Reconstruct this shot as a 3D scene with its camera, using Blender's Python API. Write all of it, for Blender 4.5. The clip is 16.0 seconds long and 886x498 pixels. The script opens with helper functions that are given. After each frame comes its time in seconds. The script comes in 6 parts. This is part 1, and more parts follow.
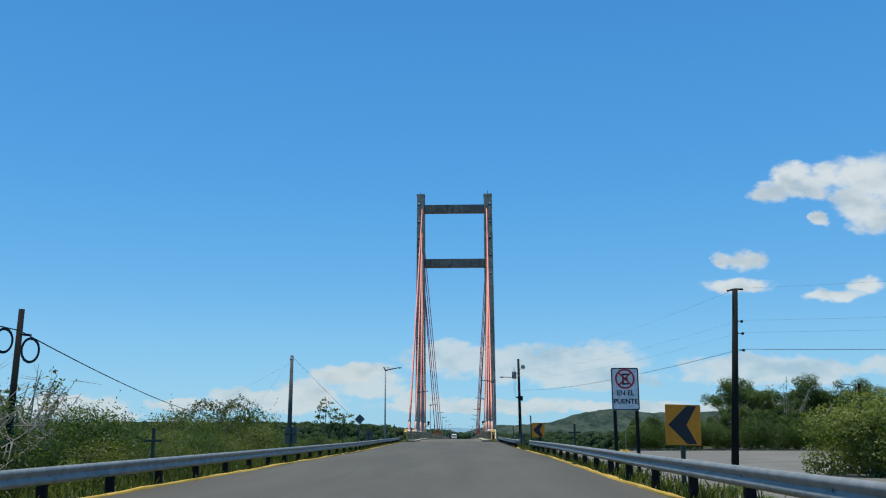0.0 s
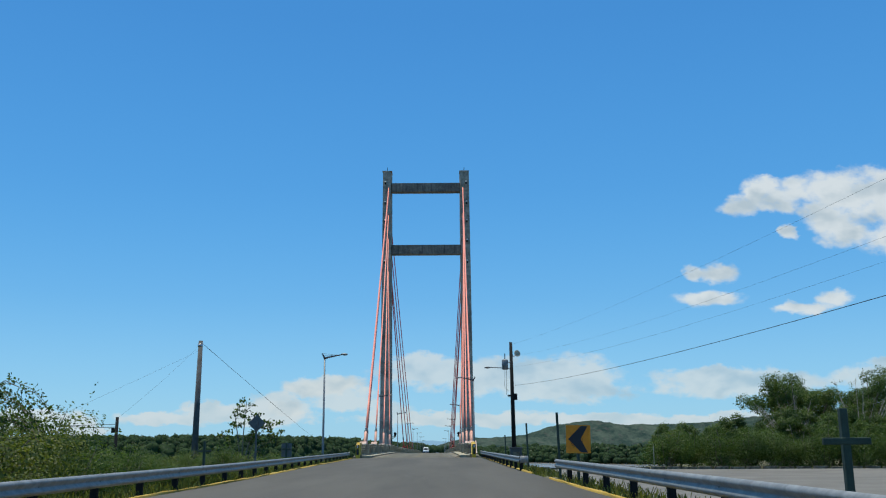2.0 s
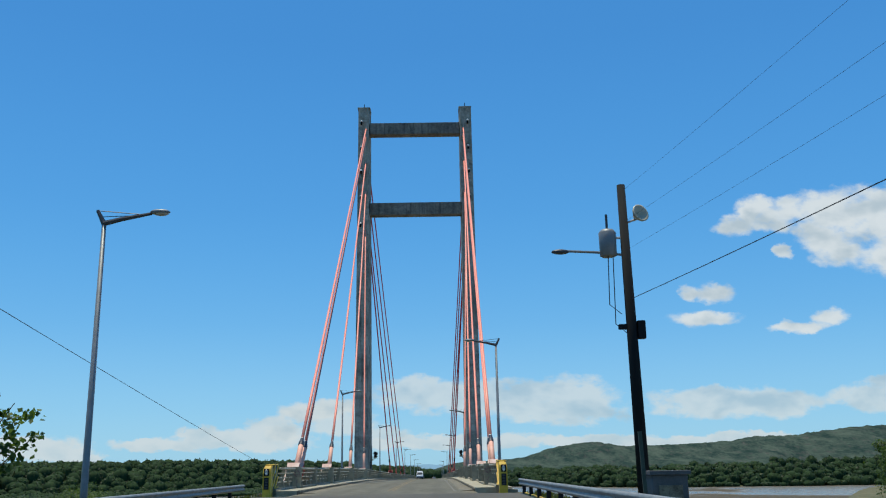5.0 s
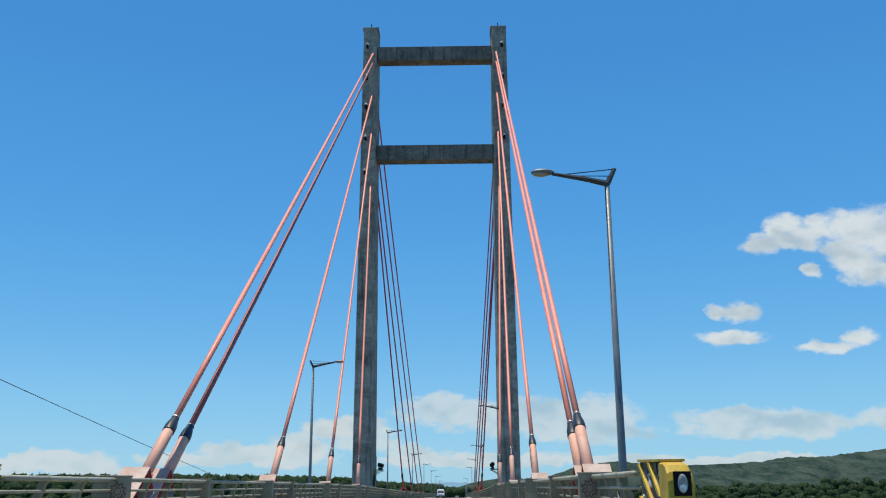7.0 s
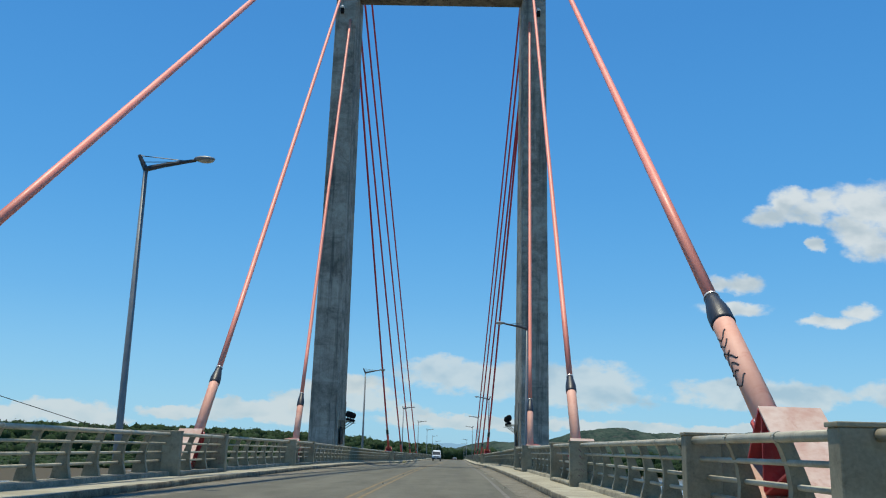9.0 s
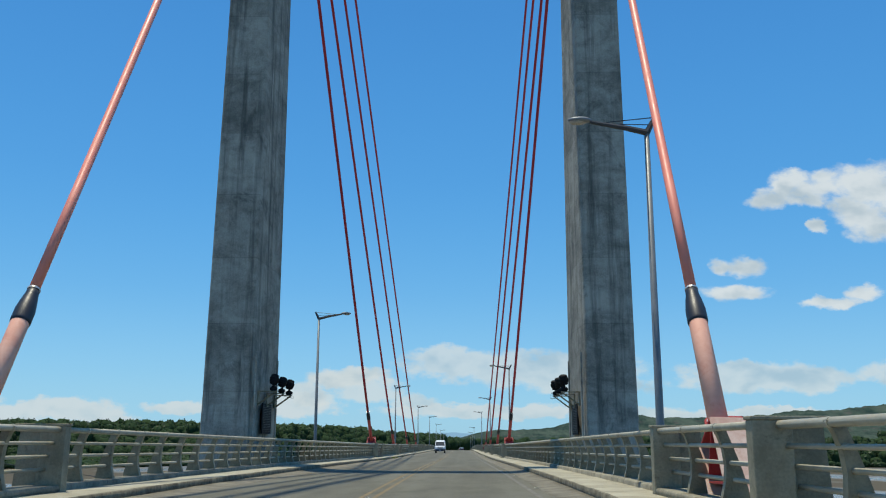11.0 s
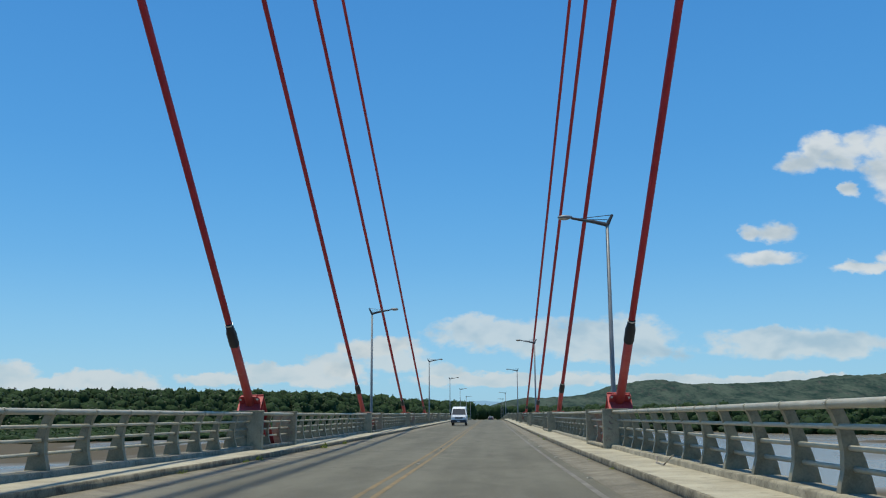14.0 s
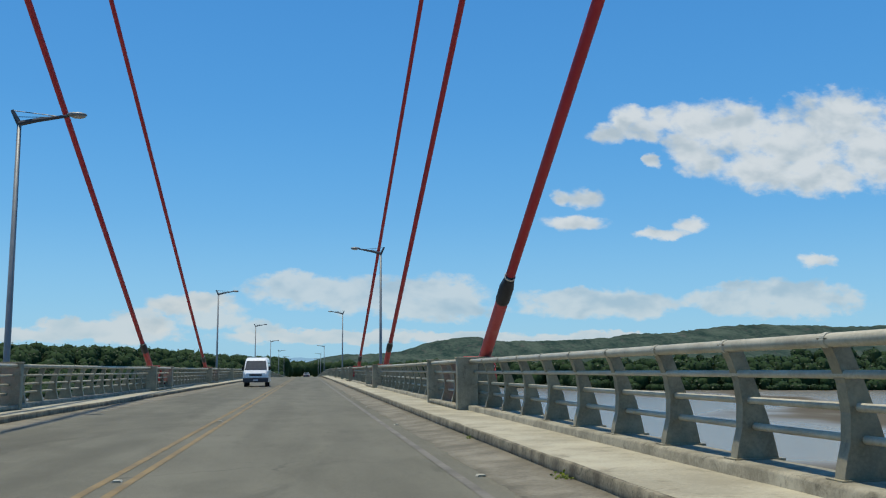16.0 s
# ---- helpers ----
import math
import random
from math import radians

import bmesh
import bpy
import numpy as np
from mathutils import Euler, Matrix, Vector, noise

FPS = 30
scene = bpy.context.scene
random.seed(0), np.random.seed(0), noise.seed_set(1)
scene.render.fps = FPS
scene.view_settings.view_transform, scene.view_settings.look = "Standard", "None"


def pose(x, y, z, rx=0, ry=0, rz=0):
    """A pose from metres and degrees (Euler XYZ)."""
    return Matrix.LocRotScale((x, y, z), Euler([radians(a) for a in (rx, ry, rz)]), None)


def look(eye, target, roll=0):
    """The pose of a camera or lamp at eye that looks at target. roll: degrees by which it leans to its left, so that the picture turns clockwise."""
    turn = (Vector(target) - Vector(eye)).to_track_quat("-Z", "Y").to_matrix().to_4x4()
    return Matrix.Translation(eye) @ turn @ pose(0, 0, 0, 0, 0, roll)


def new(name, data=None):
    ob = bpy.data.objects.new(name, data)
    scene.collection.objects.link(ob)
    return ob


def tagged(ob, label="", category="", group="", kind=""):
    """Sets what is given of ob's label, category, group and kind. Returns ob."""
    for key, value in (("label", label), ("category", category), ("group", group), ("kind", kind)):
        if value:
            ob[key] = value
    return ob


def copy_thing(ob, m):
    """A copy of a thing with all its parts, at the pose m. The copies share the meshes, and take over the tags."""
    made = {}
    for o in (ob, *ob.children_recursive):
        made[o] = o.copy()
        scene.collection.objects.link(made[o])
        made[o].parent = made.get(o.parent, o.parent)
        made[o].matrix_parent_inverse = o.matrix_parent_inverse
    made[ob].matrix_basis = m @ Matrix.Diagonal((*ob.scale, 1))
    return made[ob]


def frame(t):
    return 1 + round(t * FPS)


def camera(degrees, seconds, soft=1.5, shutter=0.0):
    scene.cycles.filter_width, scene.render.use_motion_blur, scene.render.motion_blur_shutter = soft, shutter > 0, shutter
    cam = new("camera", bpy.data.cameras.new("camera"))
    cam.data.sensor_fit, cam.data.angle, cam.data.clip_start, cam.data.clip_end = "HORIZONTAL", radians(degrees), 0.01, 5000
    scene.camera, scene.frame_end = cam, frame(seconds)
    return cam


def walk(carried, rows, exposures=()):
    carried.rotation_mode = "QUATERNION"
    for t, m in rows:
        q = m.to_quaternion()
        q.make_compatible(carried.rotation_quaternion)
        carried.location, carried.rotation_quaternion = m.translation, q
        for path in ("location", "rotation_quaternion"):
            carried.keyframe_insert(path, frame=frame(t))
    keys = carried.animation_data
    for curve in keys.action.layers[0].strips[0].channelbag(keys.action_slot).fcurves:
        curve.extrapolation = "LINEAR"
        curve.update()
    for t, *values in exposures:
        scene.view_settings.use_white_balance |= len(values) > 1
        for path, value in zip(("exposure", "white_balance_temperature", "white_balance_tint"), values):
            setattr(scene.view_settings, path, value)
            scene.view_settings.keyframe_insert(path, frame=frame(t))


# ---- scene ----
# camera: seconds, x, y, z, yaw, pitch, roll
PATH = [
    (0.0, 2.172, 35.127, 0.555, 1.311, 11.787, -0.216),
    (0.5, 2.211, 42.707, 0.583, 0.775, 11.908, -0.383),
    (1.0, 2.252, 50.282, 0.613, 0.024, 12.386, -0.335),
    (1.5, 2.297, 57.931, 0.638, -0.417, 12.14, -0.485),
    (2.0, 2.346, 65.694, 0.662, -0.409, 12.571, -0.465),
    (2.5, 2.397, 73.595, 0.688, -0.2, 13.23, -0.546),
    (3.0, 2.449, 81.639, 0.715, -0.596, 13.375, -1.144),
    (3.5, 2.5, 89.811, 0.744, -0.999, 13.485, -0.723),
    (4.0, 2.545, 98.095, 0.775, -0.594, 13.929, -1.245),
    (6.5, 2.659, 140.259, 0.908, -0.597, 14.064, -0.344),
    (7.0, 2.628, 148.492, 0.933, 0.873, 15.094, -0.366),
    (7.5, 2.578, 156.698, 0.978, 0.859, 15.397, -0.388),
    (8.0, 2.508, 164.843, 1.029, -0.15, 13.584, 1.487),
    (8.5, 2.424, 173.016, 1.08, 0.42, 14.231, 1.479),
    (9.0, 2.336, 181.291, 1.112, 1.142, 12.722, 1.492),
    (11.5, 1.923, 223.688, 1.231, 1.155, 12.084, 0.07),
    (12.0, 1.907, 232.383, 1.244, 1.462, 12.421, 0.263),
    (12.5, 1.908, 241.152, 1.24, 1.453, 12.165, -0.461),
    (13.0, 1.921, 250.081, 1.205, 2.047, 12.151, -0.231),
    (13.5, 1.937, 259.078, 1.136, 3.028, 11.392, -0.108),
    (14.0, 1.954, 268.156, 1.042, 2.946, 10.16, -0.311),
    (14.5, 1.969, 277.31, 0.954, 2.649, 8.827, -0.832),
    (15.0, 1.981, 286.49, 0.87, 0.497, 7.61, -0.628),
    (15.5, 1.989, 295.866, 0.788, -3.381, 7.934, -0.326),
    (16.0, 1.995, 305.324, 0.712, -8.585, 7.398, -0.435),
]
cam = camera(52.46, 16.0, 1.15)
walk(cam, [(t, pose(x, y, z, 90 + pitch, 0, yaw) @ pose(0, 0, 0, 0, 0, roll)) for t, x, y, z, yaw, pitch, roll in PATH],
     [(0.0, 0.0, 6500, 5), (11.5, 0.0, 6550, 4.5), (12.0, -0.01, 6600, 4.5), (12.5, 0.16, 6850, 5), (13.2, 0.12, 6800, 5), (14.0, -0.06, 6550, 6), (16.0, -0.07, 6550, 6.5)])

# ---- sky, clouds and sun ----
SUN_WAY = Vector((-0.127, 0.1, 1.0)).normalized()
sun = new("sun", bpy.data.lights.new("sun", "SUN"))
sun.data.energy, sun.data.angle, sun.data.color = 4.75, radians(0.55), (1.0, 0.91, 0.74)
sun.matrix_world = look(SUN_WAY * 80, (0, 0, 0))
HIGH_CLOUDS = [
    (0.3488, 0.2716, 0.024, 0.0148), (0.3705, 0.2869, 0.0265, 0.0192), (0.3959, 0.2794, 0.027, 0.0194), (0.3859, 0.2980, 0.017, 0.012),
    (0.4179, 0.2928, 0.0225, 0.0183), (0.461, 0.2857, 0.0518, 0.0308), (0.4657, 0.2446, 0.0399, 0.0242), (0.5139, 0.2825, 0.0589, 0.039),
    (0.5449, 0.2329, 0.065, 0.0305), (0.5931, 0.2643, 0.0788, 0.0511), (0.6185, 0.2260, 0.0765, 0.0263), (0.6488, 0.2993, 0.0724, 0.0423),
    (0.6989, 0.2618, 0.0736, 0.0539), (0.7695, 0.2739, 0.099, 0.0655), (0.4029, 0.2418, 0.0118, 0.0092), (0.3192, 0.1937, 0.0265, 0.0139),
    (0.2931, 0.1948, 0.0152, 0.0104), (0.3048, 0.1637, 0.0423, 0.0109), (0.449, 0.1641, 0.0243, 0.011), (0.4165, 0.1534, 0.0405, 0.0074),
    (0.6081, 0.1220, 0.0286, 0.0084), (0.4487, 0.2628, 0.034, 0.0225)]
LOW_CLOUDS = [
    (-0.0242, 0.0922, 0.0317, 0.0114), (0.0091, 0.0832, 0.0697, 0.0152), (0.0825, 0.0786, 0.0824, 0.019), (0.1512, 0.0789, 0.0444, 0.0203),
    (0.1385, 0.0614, 0.0634, 0.0114), (-0.1151, 0.0658, 0.0431, 0.0114), (-0.1031, 0.0526, 0.038, 0.0089), (-0.1606, 0.0467, 0.0254, 0.0089),
    (0.3217, 0.0706, 0.0815, 0.0151), (0.318, 0.0836, 0.018, 0.0063), (0.3753, 0.0687, 0.0465, 0.0137),
    (0.5635, 0.0766, 0.0921, 0.0207), (0.5069, 0.0914, 0.0234, 0.0072), (0.4938, 0.0731, 0.0532, 0.0143),
    (-0.0531, 0.0431, 0.0216, 0.0076)]
HORIZON_CLOUDS = [
    (0.0337, 0.032, 0.1078, 0.0076), (0.1697, 0.0317, 0.0761, 0.0063), (0.2851, 0.0276, 0.0951, 0.0063), (0.3445, 0.0318, 0.0697, 0.0051),
    (-0.431, 0.034, 0.0511, 0.0115), (-0.4874, 0.031, 0.0575, 0.0102), (-0.3985, 0.025, 0.0384, 0.0064), (-0.2548, 0.0441, 0.023, 0.009),
    (-0.2111, 0.0378, 0.0703, 0.0102), (-0.1773, 0.051, 0.0256, 0.0128), (-0.298, 0.0346, 0.0384, 0.0058), (-0.5645, 0.041, 0.0511, 0.0153),
    (-0.655, 0.047, 0.0575, 0.0141), (-0.125, 0.0702, 0.0384, 0.0102)]


class Nodes:
    """Short ways to add and link shader nodes."""

    def __init__(self, tree):
        self.tree = tree
        tree.nodes.clear()

    def add(self, kind, **settings):
        node = self.tree.nodes.new(kind)
        for key, value in settings.items():
            setattr(node, key, value)
        return node

    def put(self, socket, value):
        if isinstance(value, bpy.types.NodeSocket):
            self.tree.links.new(value, socket)
        else:
            socket.default_value = value

    def math(self, operation, a, b=0.0, c=None, clamp=False):
        node = self.add("ShaderNodeMath", operation=operation, use_clamp=clamp)
        self.put(node.inputs[0], a)
        self.put(node.inputs[1], b)
        if c is not None:
            self.put(node.inputs[2], c)
        return node.outputs[0]

    def vec(self, operation, a, b, c=None):
        node = self.add("ShaderNodeVectorMath", operation=operation)
        self.put(node.inputs[0], a)
        self.put(node.inputs[1], b)
        if c is not None:
            self.put(node.inputs[2], c)
        return node.outputs["Value"] if operation == "DOT_PRODUCT" else node.outputs[0]

    def mix(self, fac, a, b, blend="MIX"):
        node = self.add("ShaderNodeMix", data_type="RGBA", blend_type=blend)
        self.put(node.inputs[0], fac)
        self.put(node.inputs[6], a)
        self.put(node.inputs[7], b)
        return node.outputs[2]

    def noise(self, vector, scale, detail=4.0, rough=0.55, distort=0.0):
        node = self.add("ShaderNodeTexNoise")
        self.put(node.inputs["Vector"], vector)
        node.inputs["Scale"].default_value = scale
        node.inputs["Detail"].default_value = detail
        node.inputs["Roughness"].default_value = rough
        node.inputs["Distortion"].default_value = distort
        return node

    def span(self, value, low, high, to_low=0.0, to_high=1.0):
        node = self.add("ShaderNodeMapRange", interpolation_type="SMOOTHSTEP")
        for i, v in enumerate((value, low, high, to_low, to_high)):
            self.put(node.inputs[i], v)
        return node.outputs[0]


def make_world():
    world = bpy.data.worlds.new("sky")
    scene.world = world
    world.use_nodes = True
    n = Nodes(world.node_tree)
    sky = n.add("ShaderNodeTexSky", sky_type="NISHITA", sun_disc=False)
    sky.sun_elevation = math.asin(SUN_WAY.z)
    sky.sun_rotation = math.atan2(SUN_WAY.x, SUN_WAY.y)
    sky.air_density, sky.dust_density, sky.ozone_density = SKY_AIR, SKY_DUST, SKY_OZONE
    where = n.add("ShaderNodeTexCoord").outputs["Generated"]
    sep = n.add("ShaderNodeSeparateXYZ")
    n.put(sep.inputs[0], where)
    ahead = n.math("MAXIMUM", sep.outputs[1], 0.05)
    flat = n.add("ShaderNodeCombineXYZ")
    n.put(flat.inputs[0], n.math("DIVIDE", sep.outputs[0], ahead))
    n.put(flat.inputs[1], n.math("DIVIDE", sep.outputs[2], ahead))
    flat = flat.outputs[0]
    base = n.vec("MULTIPLY", flat, (1.0, 1.6, 1.0))

    def layer(blobs, grow, warp_scale, warp, rag, soft):
        wobble = n.noise(base, warp_scale, 7, 0.62).outputs["Color"]
        spot = n.vec("MULTIPLY_ADD", n.vec("SUBTRACT", wobble, (0.5, 0.5, 0.5)), (warp, warp * 0.6, 0), flat)
        least = None
        for u, v, a, b in blobs:
            a, b = a * grow, b * grow
            off = n.vec("MULTIPLY_ADD", spot, (1 / a, 1 / b, 0), (-u / a, -v / b, 0))
            d = n.vec("DOT_PRODUCT", off, off)
            least = d if least is None else n.math("SMOOTH_MIN", least, d, 0.35)
        ragged = n.noise(base, warp_scale * 1.3, 6, 0.55).outputs["Fac"]
        dense = n.math("SUBTRACT", 1.0, least)
        dense = n.math("MULTIPLY_ADD", n.math("SUBTRACT", ragged, 0.5), rag, dense)
        cover = n.span(dense, 0.0, soft)
        # billows: lit where the height of the cloud falls away upwards
        puff = n.noise(base, warp_scale * 0.4, 4, 0.5, 0.2).outputs["Fac"]
        above = n.noise(n.vec("ADD", base, (-0.006, 0.022, 0.0)), warp_scale * 0.4, 4, 0.5, 0.2).outputs["Fac"]
        light = n.math("MULTIPLY_ADD", n.math("SUBTRACT", puff, above), 3.2, n.math("MULTIPLY", n.math("SUBTRACT", 0.9, dense), 0.25))
        return cover, n.span(light, -0.6, 0.3)

    front = n.span(sep.outputs[1], 0.1, 0.2)
    clear = n.add("ShaderNodeValToRGB")
    clear.color_ramp.interpolation = "B_SPLINE"
    stops = clear.color_ramp.elements
    for k, (at, colour) in enumerate(CLEAR_BLUE):
        stop = stops[k] if k < 2 else stops.new(at)
        stop.position, stop.color = at, (*colour, 1)
    n.put(clear.inputs[0], n.math("MAXIMUM", sep.outputs[2], 0.0))
    deep = n.vec("SCALE", clear.outputs[0], (0, 0, 0))
    deep.node.inputs["Scale"].default_value = 10.0
    col = n.mix(1.0, sky.outputs[0], SKY_TINT, "MULTIPLY")
    col = n.mix(SKY_CLEAR, col, deep)
    for blobs, grow, ws, warp, rag, soft, strength, dark, bright in CLOUD_LAYERS:
        cover, light = layer(blobs, grow, ws, warp, rag, soft)
        tone = n.mix(light, dark, bright)
        col = n.mix(n.math("MULTIPLY", n.math("MULTIPLY", cover, front), strength), col, tone)
    bg = n.add("ShaderNodeBackground")
    n.put(bg.inputs[0], col)
    bg.inputs[1].default_value = SKY_STRENGTH
    out = n.add("ShaderNodeOutputWorld")
    n.put(out.inputs[0], bg.outputs[0])


SKY_STRENGTH, SKY_AIR, SKY_DUST, SKY_OZONE = 0.1, 1.0, 0.6, 3.0
SKY_TINT, SKY_CLEAR = (0.5, 1.05, 1.65, 1), 0.8
CLEAR_BLUE = [(0.0, (0.42, 0.66, 0.84)), (1.0, (0.045, 0.21, 0.56)), (0.07, (0.31, 0.6, 0.84)), (0.16, (0.155, 0.45, 0.8)), (0.28, (0.09, 0.35, 0.75)), (0.45, (0.062, 0.27, 0.66))]
CLOUD_LAYERS = [
    (HORIZON_CLOUDS, 1.35, 30, 0.04, 1.8, 0.6, 0.85, (4.8, 5.9, 6.7, 1), (6.4, 6.9, 7.3, 1)),
    (LOW_CLOUDS, 1.32, 30, 0.035, 1.9, 0.7, 0.74, (4.2, 5.3, 6.2, 1), (6.5, 7.0, 7.3, 1)),
    (HIGH_CLOUDS, 1.08, 30, 0.036, 1.6, 0.85, 0.94, (4.7, 5.5, 6.2, 1), (7.0, 7.4, 7.8, 1)),
]
make_world()


# ---- materials ----
def surface(name, dark, light, rough=0.7, metal=0.0, scale=2.0, fine=40.0, bump=0.15, reach=0.02, streak=0.0, stain=None, stain_amount=0.0,
            spec=0.4, stretch=(1, 1, 1), per_piece=0.0, per_island=0.0, coat=0.0, space="Object", upper_tint=None):
    """A procedural surface: two scales of noise between two colours, optional upright streaks and stains, fine relief."""
    m = bpy.data.materials.new(name)
    m.use_nodes = True
    n = Nodes(m.node_tree)
    if space == "World":
        where = n.add("ShaderNodeNewGeometry").outputs["Position"]
    else:
        where = n.add("ShaderNodeTexCoord").outputs["Object"]
    if stretch != (1, 1, 1):
        where = n.vec("MULTIPLY", where, stretch)
    coarse = n.noise(where, scale, 5, 0.6).outputs["Fac"]
    grain = n.noise(where, fine, 3, 0.6).outputs["Fac"]
    value = n.math("MULTIPLY_ADD", n.math("SUBTRACT", grain, 0.5), 0.5, coarse)
    if per_piece or per_island:
        rnd = n.add("ShaderNodeObjectInfo").outputs["Random"] if per_piece else n.add("ShaderNodeNewGeometry").outputs["Random Per Island"]
        value = n.math("MULTIPLY_ADD", n.math("SUBTRACT", rnd, 0.5), per_piece or per_island, value)
    colour = n.mix(n.span(value, 0.25, 0.75), (*dark, 1), (*light, 1))
    if streak:
        long = n.vec("MULTIPLY", where, (2.2, 2.2, 0.09))
        runs = n.noise(long, 1.0, 6, 0.65).outputs["Fac"]
        colour = n.mix(n.span(runs, 0.45, 0.75, 0.0, streak), colour, tuple(c * 0.35 for c in dark) + (1,))
        pale = n.noise(n.vec("MULTIPLY", where, (1.4, 1.4, 0.12)), 1.7, 5, 0.6).outputs["Fac"]
        colour = n.mix(n.span(pale, 0.55, 0.8, 0.0, streak * 0.7), colour, tuple(min(1, c * 1.35) for c in light) + (1,))
    if stain:
        spots = n.noise(where, scale * 2.7, 6, 0.7, 0.6).outputs["Fac"]
        colour = n.mix(n.span(spots, 0.52, 0.72, 0.0, stain_amount), colour, (*stain, 1))
    if upper_tint:
        # second colour mixed in on upward faces, uneven by the coarse noise
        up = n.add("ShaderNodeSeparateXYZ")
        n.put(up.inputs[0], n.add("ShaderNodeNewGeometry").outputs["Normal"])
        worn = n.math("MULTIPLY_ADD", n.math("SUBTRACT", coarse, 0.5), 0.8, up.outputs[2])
        colour = n.mix(n.span(worn, 0.05, 0.65, 0.0, 0.9), colour, (*upper_tint, 1))
    shader = n.add("ShaderNodeBsdfPrincipled")
    n.put(shader.inputs["Base Color"], colour)
    n.put(shader.inputs["Roughness"], n.span(grain, 0.2, 0.8, max(0.02, rough - 0.1), min(1, rough + 0.1)))
    shader.inputs["Metallic"].default_value = metal
    shader.inputs["Specular IOR Level"].default_value = spec
    shader.inputs["Coat Weight"].default_value = coat
    if bump:
        relief = n.add("ShaderNodeBump")
        relief.inputs["Strength"].default_value = bump
        relief.inputs["Distance"].default_value = reach
        n.put(relief.inputs["Height"], n.math("ADD", grain, coarse))
        n.put(shader.inputs["Normal"], relief.outputs[0])
    out = n.add("ShaderNodeOutputMaterial")
    n.put(out.inputs[0], shader.outputs[0])
    return m


def leafy(name, dark, light, through_light=0.35, space_scale=0.25):
    """Leaves: colour varies from leaf to leaf and over the crown; some light passes through."""
    m = bpy.data.materials.new(name)
    m.use_nodes = True
    n = Nodes(m.node_tree)
    geo = n.add("ShaderNodeNewGeometry")
    wide = n.noise(geo.outputs["Position"], space_scale, 3).outputs["Fac"]
    value = n.math("MULTIPLY_ADD", n.math("SUBTRACT", geo.outputs["Random Per Island"], 0.5), 0.55, wide)
    colour = n.mix(n.span(value, 0.2, 0.8), (*dark, 1), (*light, 1))
    a = n.add("ShaderNodeBsdfPrincipled")
    n.put(a.inputs["Base Color"], colour)
    a.inputs["Roughness"].default_value = 0.55
    a.inputs["Specular IOR Level"].default_value = 0.3
    b = n.add("ShaderNodeBsdfTranslucent")
    n.put(b.inputs[0], n.mix(1.0, colour, (1.2, 1.25, 0.6, 1), "MULTIPLY"))
    both = n.add("ShaderNodeMixShader")
    both.inputs[0].default_value = through_light
    n.put(both.inputs[1], a.outputs[0])
    n.put(both.inputs[2], b.outputs[0])
    out = n.add("ShaderNodeOutputMaterial")
    n.put(out.inputs[0], both.outputs[0])
    return m


def plain(name, colour, rough=0.5, metal=0.0, **more):
    return surface(name, tuple(c * 0.8 for c in colour), tuple(min(1, c * 1.15) for c in colour), rough, metal, scale=more.pop("scale", 6.0), **more)


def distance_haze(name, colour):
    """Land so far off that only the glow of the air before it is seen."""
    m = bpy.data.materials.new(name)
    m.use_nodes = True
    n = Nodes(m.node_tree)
    # haze of the distance put into one flat emitted colour
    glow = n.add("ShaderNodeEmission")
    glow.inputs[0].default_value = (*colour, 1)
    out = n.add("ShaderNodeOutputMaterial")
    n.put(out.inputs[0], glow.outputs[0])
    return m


def glass_dark(name):
    m = bpy.data.materials.new(name)
    m.use_nodes = True
    n = Nodes(m.node_tree)
    s = n.add("ShaderNodeBsdfPrincipled")
    s.inputs["Base Color"].default_value = (0.02, 0.025, 0.03, 1)
    s.inputs["Roughness"].default_value = 0.06
    s.inputs["Specular IOR Level"].default_value = 0.7
    out = n.add("ShaderNodeOutputMaterial")
    n.put(out.inputs[0], s.outputs[0])
    return m


